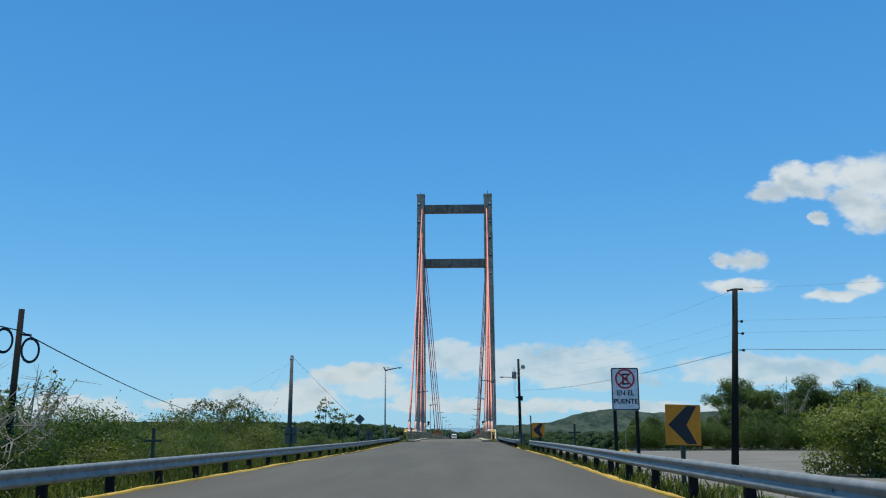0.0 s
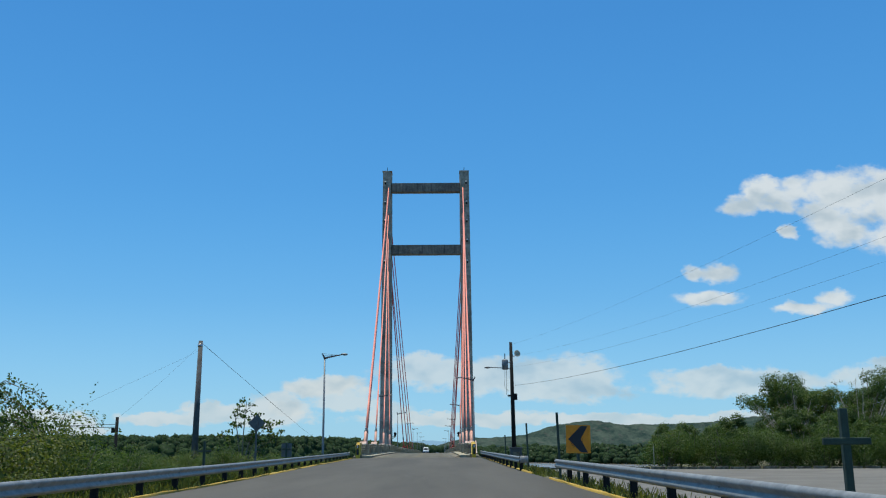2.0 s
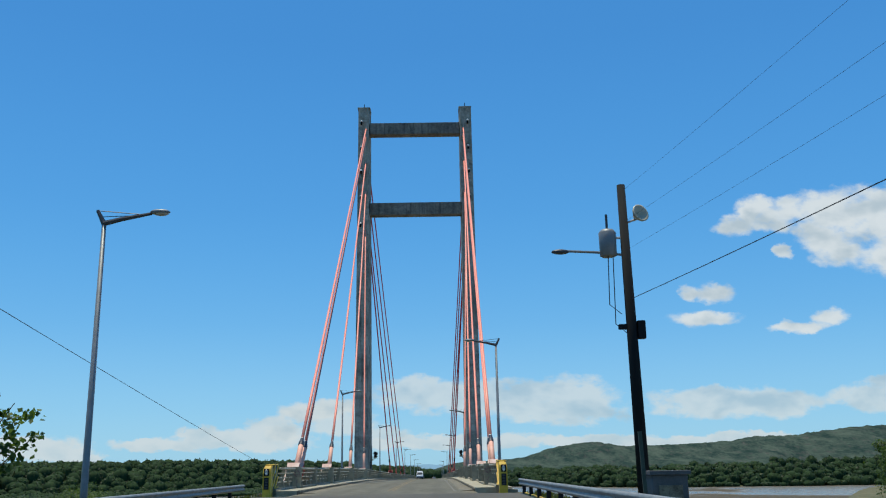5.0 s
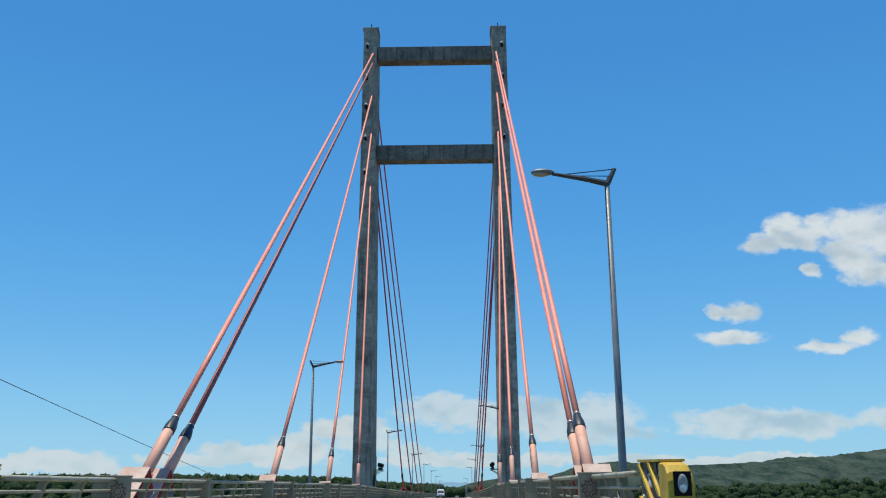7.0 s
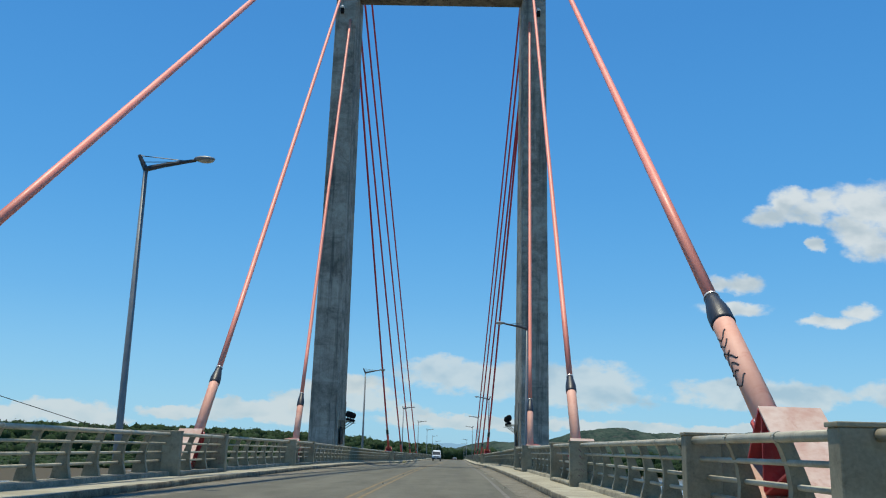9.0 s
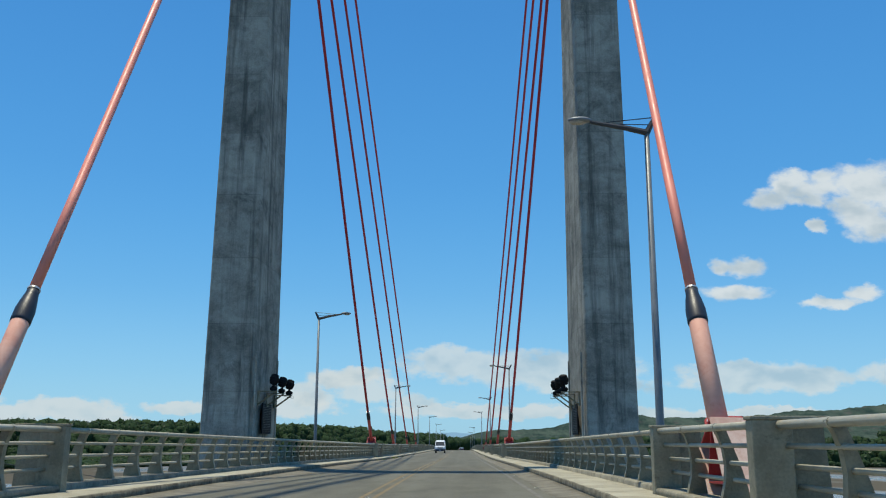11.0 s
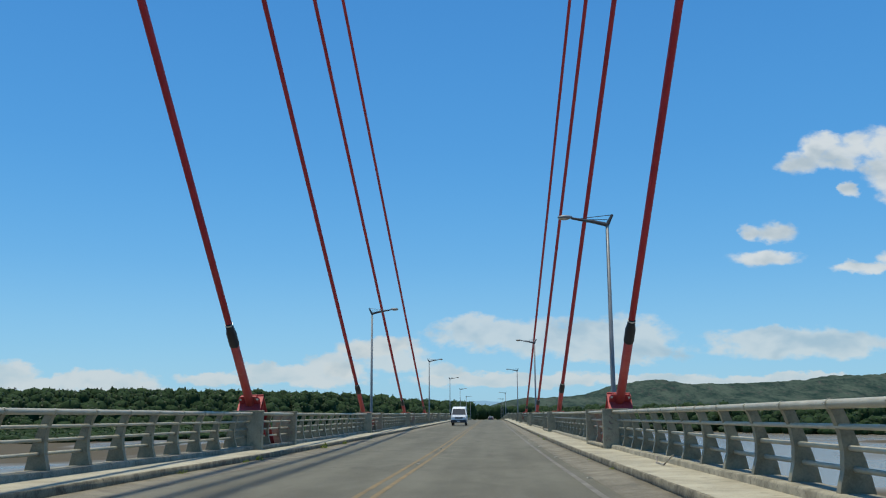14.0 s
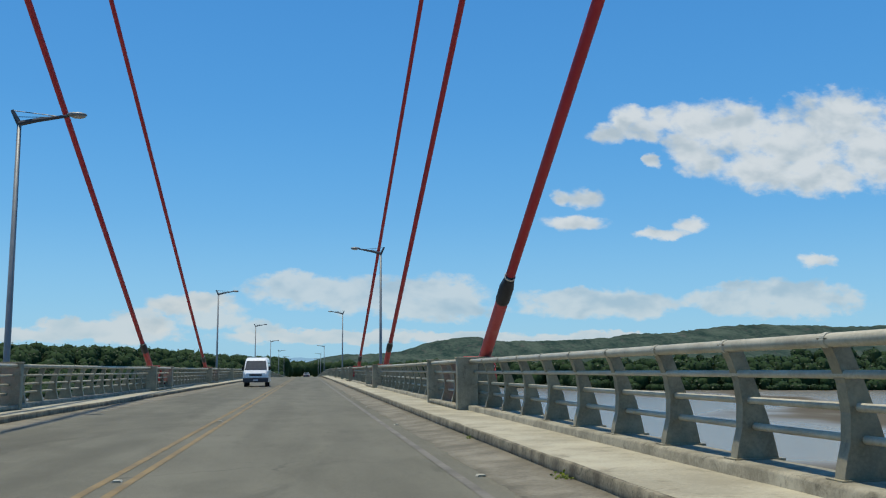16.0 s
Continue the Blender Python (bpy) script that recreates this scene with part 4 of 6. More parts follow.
def make_forests():
    rng = np.random.default_rng(5)
    rows = []
    for x in np.arange(-620, -14, 3.5):
        for r in range(10):
            xx = x + rng.normal(0, 1.6)
            y = far_shore(xx) + 1 + r * 5.2 + rng.normal(0, 2)
            top = (-5.6, -3.2, -1.0, 1.2, 3.4, 5.6, 7.6, 9.3, 10.6, 11.4)[r] + rng.normal(0, 0.8 if r < 7 else 0.4) + 0.5 * math.sin(xx * 0.031)
            if xx > -90:
                top -= 4.5 * (xx + 90) / 76 * r / 9
            rows.append((xx, y, -9.4, top, rng.uniform(2.8, 4.6)))
    for x in np.arange(-560, -60, 12):
        y = far_shore(x) + 75
        rows.append((x, y, -6, 11.6 + rng.normal(0, 0.3), 8))
    # low crowns added on the mud flats, drawing the forest's dark foot further down
    for x in np.arange(-420, -60, 4.5):
        for r in range(15):
            xx = x + rng.normal(0, 1.8)
            rows.append((xx, far_shore(xx) - 4 - r * 5.5 + rng.normal(0, 2), -9.6, -5.9 - r * 0.1 + rng.normal(0, 0.4), rng.uniform(3.0, 4.6)))
    far_forest("mangrove_forest", rows, 11, LEAF_FAR, "dark green mangrove forest along the muddy far shore", 50, 2)
    rows = []
    for x in np.arange(30, 700, 3.6):
        for r in range(7):
            xx = x + rng.normal(0, 1.6)
            y = far_shore(xx) + r * 5.5 + rng.normal(0, 1.6)
            crest = float(np.interp(xx, (30, 126, 200, 420, 700), (1.8, 3.0, 5.0, 7.1, 7.1)))
            top = -6.0 + (crest + 6.0) * (r / 6) ** 0.8 + rng.normal(0, 0.8)
            rows.append((xx, y, -9.4, top, rng.uniform(2.0, 3.6)))
    far_forest("mangrove_forest", rows, 12, LEAF_FAR, "low dark green mangrove belt along the far shore")
    rows = []
    for k in range(150):
        x = rng.uniform(-140, 190)
        y = 900 + rng.uniform(0, 260) + abs(x) * 0.2
        if abs(x) < 8 and y < 1000:
            continue
        rows.append((x, y, -6, 2.4 + rng.normal(0, 1.3) + (y - 900) * 0.008, rng.uniform(4, 6)))
    far_forest("wood", rows, 13, LEAF_FAR, "scattered green trees beyond the end of the bridge")
    rows = []
    for k in range(520):
        x = rng.uniform(140, 900)
        y = far_shore(x) + 55 + rng.random() ** 1.5 * 500
        rows.append((x, y, -8, -1 + 6 * smooth_step(0, 500, y - far_shore(x)) + rng.normal(0, 0.9), rng.uniform(4.5, 7)))
    far_forest("wood", rows, 14, LEAF_FAR, "flat green woodland between the river and the hills")


make_forests()


def make_hills():
    """Wooded hills far behind the river and a glowing haze-blue range at the horizon."""
    ridge = [(80, 29, 130), (250, 36, 130), (430, 58, 120), (560, 62, 120), (720, 58, 150), (900, 55, 170), (1100, 72, 180), (1320, 89, 180),
             (1520, 88, 160), (1700, 90, 160), (1900, 80, 180), (2130, 89, 220), (2400, 98, 280), (2750, 111, 330), (3150, 86, 380), (3600, 120, 400)]
    xs, ys = np.linspace(-200, 4300, 341), np.linspace(2300, 4300, 110)
    gx, gy = np.meshgrid(xs, ys)
    crest = sum(h * np.exp(-((gx - x) / a) ** 2) for x, h, a in ridge)
    spurs = 0.22 * np.sin(gx * 0.011 + gy * 0.004) + 0.16 * np.sin(gx * 0.023 - gy * 0.006 + 2)
    gz = -8 + crest * np.exp(-((gy - 3300) / (470 * (1 + spurs))) ** 2)
    bumps = np.zeros(gx.shape)
    for i in range(gx.shape[0]):
        for j in range(gx.shape[1]):
            p = Vector((gx[i, j] * 0.0042, gy[i, j] * 0.0042, 0.3))
            bumps[i, j] = noise.fractal(p, 0.9, 2.0, 5) * 14 + noise.noise(p * 9) * 6.0 + noise.noise(p * 17) * 3.0
    gz = gz + bumps * smooth_step(0, 70, gz + 8)
    w = len(xs)
    i, j = np.meshgrid(np.arange(len(ys) - 1), np.arange(w - 1), indexing="ij")
    a = (i * w + j).ravel()
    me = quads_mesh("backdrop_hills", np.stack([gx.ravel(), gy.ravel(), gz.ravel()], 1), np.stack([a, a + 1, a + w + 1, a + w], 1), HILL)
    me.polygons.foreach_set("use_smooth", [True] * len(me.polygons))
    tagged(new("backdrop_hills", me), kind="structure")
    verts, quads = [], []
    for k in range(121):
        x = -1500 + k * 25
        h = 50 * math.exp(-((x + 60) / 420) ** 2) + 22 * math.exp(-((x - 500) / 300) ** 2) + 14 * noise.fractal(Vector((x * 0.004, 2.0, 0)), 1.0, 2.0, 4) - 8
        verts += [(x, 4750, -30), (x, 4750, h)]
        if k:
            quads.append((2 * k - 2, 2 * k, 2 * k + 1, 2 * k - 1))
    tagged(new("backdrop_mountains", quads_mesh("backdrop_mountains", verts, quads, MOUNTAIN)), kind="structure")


make_hills()


# ---- tower ----
TOWER_TOP = 61.2


def make_tower():
    tower = thing("bridge_tower", pose(0, 258.6, 0), "tall weathered grey concrete bridge tower with two crossbeams", "tower")

    def section(z):
        k = min(1, max(0, z / TOWER_TOP))
        ext = 1 + (0.06 if z < 0 else 0)
        return 7.38 + 0.17 * k, 9.86 - 0.26 * k, (-2.75 + 1.75 * k) * ext, (2.5 - 0.85 * k) * ext

    for s in (-1, 1):
        bm = bmesh.new()
        rings = []
        for z in [-12.5] + list(np.linspace(-3, TOWER_TOP, 23)):
            x0, x1, y0, y1 = section(z)
            x1 -= 0.1 if s < 0 else 0.0
            c = 0.07
            flare = 0.19
            loop = [(x0 + flare + c, y0), (x1 - c, y0), (x1, y0 + c), (x1, y1 - c), (x1 - c, y1), (x0 + c, y1), (x0, y1 - c), (x0 + flare, y0 + c)]
            rings.append([bm.verts.new((s * x, y, z)) for x, y in loop])
        for a, b in zip(rings, rings[1:]):
            for q in range(8):
                bm.faces.new((a[q], a[(q + 1) % 8], b[(q + 1) % 8], b[q]))
        bm.faces.new(rings[-1])
        bm.faces.new(rings[0])
        bmesh.ops.recalc_face_normals(bm, faces=bm.faces)
        leg = part("leg", bm, CONCRETE, tower)
        x0, x1, y0, y1 = section(TOWER_TOP)
        xm = s * (x0 + x1) / 2
        part("cap", box(min(s * x0, s * x1) - 0.05, max(s * x0, s * x1) + 0.05, y0 - 0.05, y1 + 0.05, TOWER_TOP, TOWER_TOP + 0.2, 0.03), CONCRETE, leg)
        part("lightning_rod", tube([(xm, 0, TOWER_TOP + 0.1), (xm, 0, TOWER_TOP + 1.2)], 0.06, 6), BLACK, leg)
        # raised strips down the road face near its edges
        for y in (-2.52, 2.2):
            part("rib", box(s * 7.38 - 0.035, s * 7.38 + 0.035, y - 0.1, y + 0.1, -1.0, 5.2, 0.015), CONCRETE, leg)
        for z in (58.6, 54.0, 49.8, 45.3, 40.6):
            k = z / 61.7
            lamp = part("floodlight", box(-0.14, 0.14, -0.5, 0.0, -0.42, 0.0, 0.03), BLACK, leg, at=pose(s * (9.05 - 0.1 * k), -2.5 + 1.5 * k, z))
            part("lamp_glass", ellipsoid((0, -0.28, 0.1), (0.2, 0.3, 0.2)), WHITE, lamp, "white lamp cover", smooth=True)
        for z in (57.45, 56.05, 51.45, 46.2, 39.6):
            k = z / 61.7
            part("cable_anchor", box(-0.24, 0.24, -0.1, 0.15, -0.45, 0.5, 0.04), CONCRETE, leg, at=pose(s * 8.2, -2.5 + 1.5 * k, z))
        # floodlights on brackets over the footway
        for y in (-2.0, -0.1, 1.8):
            bracket = part("lamp_bracket", box(-0.85, 0.0, -0.16, 0.16, 3.42, 3.46, 0.005), POST_PAINT, leg, "grey steel bracket", at=pose(s * 7.36, y, 0, 0, 0, 0 if s > 0 else 180))
            bm = tube([(-0.8, -0.13, 3.42), (-0.02, -0.13, 2.85)], 0.022, 6)
            tube([(-0.8, 0.13, 3.42), (-0.02, 0.13, 2.85)], 0.022, 6, True, bm)
            box(-0.06, 0.0, -0.17, 0.17, 2.8, 3.46, 0.01, bm)
            part("strut", bm, POST_PAINT, bracket)
            bm = ellipsoid((-0.7, 0, 3.56), (0.17, 0.17, 0.13))
            tube([(-0.7, -0.16, 3.6), (-0.72, -0.17, 3.85)], 0.03, 6, True, bm)
            tube([(-0.7, 0.16, 3.6), (-0.72, 0.17, 3.85)], 0.03, 6, True, bm)
            part("lamp_yoke", bm, BLACK, bracket, smooth=True)
            head = lathe([(0.09, -0.2), (0.17, -0.17), (0.2, -0.06), (0.222, -0.03), (0.225, 0.1), (0.2, 0.14), (0.18, 0.25), (0.11, 0.28)], 14)
            bmesh.ops.transform(head, matrix=pose(-0.72, 0, 3.94, 14, -10, 0), verts=head.verts)
            part("lamp_head", head, BLACK, bracket, "black floodlight head")
            part("cable", tube([(-0.6, 0.1, 3.55), (-0.9, 0.2, 3.6), (-0.95, 0.15, 3.3), (-0.6, 0.05, 3.36)], 0.015, 5), WIRE, bracket)
        slab = part("plaque", box(-0.04, 0.0, -1.0, 1.0, 1.55, 2.95, 0.01), BLACK, leg, "black plaque with rows of lettering", at=pose(s * 7.375, 0.0, 0, 0, 0, 0 if s > 0 else 180))
        bm = bmesh.new()
        rng = random.Random(4)
        for r in range(16):
            z = 2.84 - r * 0.078
            y = -0.85
            while y < 0.8:
                w = rng.uniform(0.08, 0.32)
                box(-0.047, -0.039, y, min(0.87, y + w), z - 0.014, z + 0.014, 0, bm)
                y += w + 0.07
        part("lettering", bm, PLAQUE_TEXT, slab)
    for z0, z1 in ((42.42, 44.5), (56.6, 58.62)):
        beam = part("crossbeam", box(-7.6, 7.6, -0.75, 0.95, z0, z1, 0.05), BEAM_CONCRETE, tower)
        for x in (-3.6, 0, 3.6):
            part("joint_strip", box(x - 0.03, x + 0.03, -0.765, -0.74, z0 + 0.04, z1 - 0.04), KERB, beam)


make_tower()


# ---- stay cables ----
TOWER_Y = 258.6
CABLES = [  # sleeve y and height over the road, height on the tower, side of the tower
    (177.2, 3.10, 57.45, -1), (178.9, 2.95, 56.05, -1), (195.4, 3.40, 51.45, -1), (214.0, 3.56, 46.2, -1), (232.1, 3.72, 39.6, -1),
    (296.9, 3.91, 39.8, 1), (325.0, 2.98, 46.3, 1), (354.0, 2.47, 51.4, 1), (381.5, 2.2, 56.7, 1)]


def make_cable(s, y, h, zt, side, seed):
    k5 = 290 < y < 300
    low = Vector((s * 6.4, y, road_z(y) + h))
    k = zt / 61.7
    spread = 8.2 if side < 0 else (8.2 if s > 0 else 7.98) if k5 else (8.75 if s > 0 else 8.5)
    high = Vector((s * spread, TOWER_Y + (-2.55 + 1.5 * k if side < 0 else 2.5 - 0.8 * k), zt))
    way = (high - low).normalized()
    length = (high - low).length
    ob = thing("stay_cable", Matrix.Translation(low), "salmon stay cable with a black sleeve at its foot" if side < 0 else "crimson painted stay cable with a black sleeve at its foot", "cable", "stay cables")
    pts = []
    for q in np.linspace(0, 1, 15):
        p = way * (0.45 + (length - 0.45) * q)
        pts.append(p + Vector((0, 0, -length * 0.004 * 4 * q * (1 - q) * 0.5)))
    # cables before the tower are salmon and pink, those beyond crimson and red
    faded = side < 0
    pipe_paint = CABLE_SALMON if faded else CABLE_PAINT
    # the second left cable alone gets a darker maroon pipe
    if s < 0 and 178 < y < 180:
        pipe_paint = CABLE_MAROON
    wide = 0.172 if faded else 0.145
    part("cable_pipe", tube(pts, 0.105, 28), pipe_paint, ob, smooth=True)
    part("sleeve", tube([way * d for d in (-0.5, -0.44, -0.18, 0.02, 0.24, 0.42)], [wide + 0.008, wide + 0.02, wide + 0.018, 0.165, 0.128, 0.113], 18), SLEEVE, ob, "black tapered rubber sleeve", smooth=True)
    bands = tube([way * 0.36, way * 0.4], 0.128, 16)
    part("clamp_band", bands, BOLT, ob)
    foot = (low.z - (road_z(y) + (1.68 if k5 else 1.42 if y < 180 else 1.46 if y < 200 else 1.32 if y < 240 else 1.12))) / way.z
    part("socket_tube", tube([way * -0.42, way * -0.47, way * -(foot + 0.1)], [wide - 0.01, wide, wide], 18), SOCKET_PINK if faded else SOCKET_PAINT, ob, "pink steel socket tube" if faded else "red steel socket tube", smooth=True)
    # box bracket in line with the cable: end flange, pale upper plate, lower plate and slanting webs
    across = Vector((1, 0, 0))
    if side > 0:
        across = -across
    normal = across.cross(way).normalized()
    turn = Matrix((across, normal, way)).transposed().to_4x4()
    holder = part("anchor_bracket", box(-0.4, 0.4, -0.38, 0.38, -0.02, 0.02, 0.0), BRACKET_PAINT, ob, "red steel anchor bracket", at=Matrix.Translation(way * -foot + (Vector((s * 0.15, 0, 0)) - normal * 0.06 if faded else Vector())) @ turn)
    part("upper_plate", box(-0.39, 0.39, 0.37, 0.4, -2.5, 0.05, 0.008), BRACKET_PALE if faded else BRACKET_PAINT, holder, "pale pink upper plate" if faded else "")
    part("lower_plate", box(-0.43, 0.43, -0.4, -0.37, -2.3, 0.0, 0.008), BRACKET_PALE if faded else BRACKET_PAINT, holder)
    for d in (0.0, -1.2):
        part("web", plate([(0.36, d - 0.06), (0.36, d - 0.1), (-0.36, d - 0.66), (-0.36, d - 0.62)], "x", -0.38, 0.38), BRACKET_PAINT, holder)
        part("web", plate([(-0.36, d - 0.68), (-0.36, d - 0.72), (0.36, d - 1.2), (0.36, d - 1.16)], "x", -0.38, 0.38), BRACKET_PAINT, holder)
    part("ear_plate", plate([(-0.36, 0.02), (0.36, 0.02), (0.36, 0.26), (0.28, 0.36), (-0.28, 0.36), (-0.36, 0.26)], "y", -0.02, 0.02), BRACKET_PAINT, holder)
    for x in (-0.29, 0.29):
        part("bolt", disc_ring((x, 0, 0.24), "y", 0, 0.04, 0.045, 10), WHITE, holder, "pale bolt head")
    if s > 0 and 195 < y < 196:
        # loops and hooks sprayed down the socket, one under the other
        rng = random.Random(seed)
        for q in range(7):
            c = way * (-0.95 - q * 0.2)
            turn0 = 2.15 + 0.2 * (q % 3)
            pts = []
            for d in range(8):
                b = turn0 + 0.16 * d
                pts.append(c + across * math.cos(b) * (wide + 0.002) + normal * math.sin(b) * (wide + 0.002) + way * (0.09 * math.cos(d * 0.8 + q) + rng.uniform(-0.015, 0.015)))
            part("graffiti", tube(pts, 0.014, 5), GRAFFITI_DARK, ob, "dark scrawled graffiti")
    return ob


for n_side, s in enumerate((-1, 1)):
    for k, (y, h, zt, side) in enumerate(CABLES):
        make_cable(s, y, h, zt, side, k + n_side)


# ---- railings and pillars ----
POST_FRONT = [(0.0, 1.06), (0.075, 0.92), (0.14, 0.72), (0.165, 0.5), (0.15, 0.28), (0.1, 0.1), (0.08, 0.0)]
POST_BACK = [(0.5, 0.0), (0.46, 0.2), (0.4, 0.42), (0.32, 0.66), (0.24, 0.88), (0.17, 1.06)]
POST_MESH = {}
for s in (-1, 1):
    bm = plate([(s * x, z) for x, z in POST_FRONT + POST_BACK], "y", -0.065, 0.065)
    box(min(s * 0.04, s * 0.54), max(s * 0.04, s * 0.54), -0.11, 0.11, -0.012, 0.012, 0, bm)
    POST_MESH[s] = mesh_of("post", bm, POST_PAINT)
RAIL_X = 5.84
COUPLING_MESH = mesh_of("coupling", tube([(0, -0.03, 0), (0, 0.03, 0)], 0.063, 12), RAIL_PAINT)
NEAR_NICHES = ((171.5, 179.0), (189.4, 194.5), (207.6, 212.9), (226.6, 232.5), (298.0, 303.2))
NICHES = {-1: NEAR_NICHES + ((325.6, 331.1), (353.2, 358.7), (380.5, 386.0)), 1: ((171.25, 178.5), (189.2, 194.4)) + NEAR_NICHES[2:] + ((326.9, 332.2), (355.3, 361.0), (384.2, 389.7))}
NICHE_IN = 0.21


def make_railing(s, a, b, near=True, shift=0.0):
    """Rails from a to b; posts stand at even steps between the pillars. shift: how far it stands in towards the road."""
    ob = thing("bridge_railing", pose(s * (RAIL_X - shift), a, road_z(a)), "grey painted steel bridge railing with curved plate posts", "railing", "bridge railings")
    dz = road_z(b) - road_z(a)
    length = b - a
    steps = max(2, int(round(length / 1.715)))
    sides = 12 if near else 8
    part("top_rail", tube([(s * 0.06, 0.1, 1.357), (s * 0.06, length / 2, 1.357 + dz / 2), (s * 0.06, length - 0.1, 1.357 + dz)], 0.055, sides), RAIL_PAINT, ob, smooth=True)
    for x, z in ((0.15, 1.1), (0.24, 0.855), (0.28, 0.615)):
        part("rail", tube([(s * x, 0.1, z), (s * x, length - 0.1, z + dz)], 0.034, sides - 2), RAIL_PAINT, ob, smooth=True)
    for k in range(1, steps):
        q = k / steps
        p = new("post", POST_MESH[s])
        p.parent = ob
        p.matrix_basis = pose(0, length * q, 0.315 + dz * q)
        if near:
            c = new("coupling", COUPLING_MESH)
            c.parent = ob
            c.matrix_basis = pose(s * 0.06, length * q, 1.357 + dz * q)


def make_pillar(s, y, seed, tag, dull=False):
    z = road_z(y)
    ob = thing("railing_pillar", pose(s * 5.56, y, z), "pale grey concrete pillar between the bridge railings", "pillar", "railing pillars")
    bm = bmesh.new()
    outline = [(0.0, 0.18), (0.0, 1.42), (0.5, 1.42), (0.5, 0.18)]
    plate([(s * x, zz) for x, zz in outline], "y", -0.13, 0.13, bm)
    bmesh.ops.bevel(bm, geom=list(bm.edges), offset=0.012, segments=1, affect="EDGES")
    part("shaft", bm, PILLAR, ob)
    part("wing", plate([(s * x, zz) for x, zz in [(0.49, 0.18), (0.49, 1.42), (0.9, 1.42), (0.98, 0.18)]], "y", -0.05, 0.1), POST_PAINT if dull else PILLAR, ob, "darker set-back wing" if dull else "")
    part("coping", box(min(s * -0.02, s * 0.98), max(s * -0.02, s * 0.98), -0.145, 0.145, 1.42, 1.465, 0.012), PILLAR, ob)
    if tag:
        rng = random.Random(seed)
        bm = bmesh.new()
        if tag == 1:
            cx, cz = 0.25, 1.08
            rays = []
            for q in range(19):
                a, r = q * math.pi / 9, 0.14 if q % 2 else 0.22
                rays.append((s * (cx + r * math.cos(a)), -0.133, cz + r * math.sin(a)))
            tube(rays, 0.02, 4, True, bm)
            tube([(s * (cx + 0.09 * math.cos(q * 0.7)), -0.133, cz + 0.09 * math.sin(q * 0.7)) for q in range(10)], 0.012, 4, True, bm)
            tube([(s * (cx + 0.05 * math.sin(q * 1.7)), -0.133, 0.68 - q * 0.06) for q in range(7)], 0.013, 4, True, bm)
        for q in range(5 if tag == 2 else 0):
            cx, cz = rng.uniform(0.12, 0.3), 1.2 - q * 0.18
            pts = [(s * (cx + 0.05 * math.sin(d * 1.3 + q) + 0.02 * d), -0.133, cz + 0.05 * math.cos(d * 1.9 + q)) for d in range(6)]
            tube(pts, 0.006, 4, True, bm)
        part("graffiti", bm, GRAFFITI, ob, "faded sprayed scrawl")


for s in (-1, 1):
    marks = [165.65]
    for pair in NICHES[s]:
        marks += pair
    marks += [402.0, 424.0]
    for k, (a, b) in enumerate(zip(marks, marks[1:])):
        niche = (a, b) in NICHES[s]
        make_railing(s, a, b, True, NICHE_IN if niche else 0.0)
        if niche:
            ledge = strip("plinth", [(s * x, z) for x, z in [(5.575, 0.19), (5.575, 0.29), (5.6, 0.318), (5.81, 0.324), (5.81, 0.19)]], span_y(a + 0.12, b - 0.12, 0.9), PLINTH, wander=0.004)
            tagged(ledge, kind="structure")
    for k, y in enumerate(marks[1:], 1):
        make_pillar(s, y, k, 1 if k == 1 else (2 if (k + (s > 0)) % 4 == 2 else 0), k % 2 == 1)
    y = 424.0
    while y < 840:
        make_railing(s, y, y + 30, False)
        make_pillar(s, y + 30, 1, 0)
        y += 30


# ---- service pipe outside the plinth ----
def make_pipe(s):
    ob = thing("service_pipe", pose(s * 6.78, 240, 0), "pale steel service pipe on short brackets outside the railing", "pipe", "service pipes")
    part("pipe", tube([(0, y - 240, road_z(y) + 0.12) for y in span_y(166, 420, 8)], 0.055, 10), RAIL_PAINT, ob, smooth=True)
    part("pipe", tube([(0.16 * s, y - 240, road_z(y) + 0.02) for y in span_y(166, 420, 8)], 0.035, 8), RAIL_PAINT, ob, smooth=True)
    for y in span_y(168, 418, 4.2):
        part("bracket", box(-0.09, 0.22, -0.03, 0.03, -0.25, 0.07), POST_PAINT, ob, at=pose(0, y - 240, road_z(y)) @ Matrix.Diagonal((s, 1, 1, 1)))


for s in (-1, 1):
    make_pipe(s)


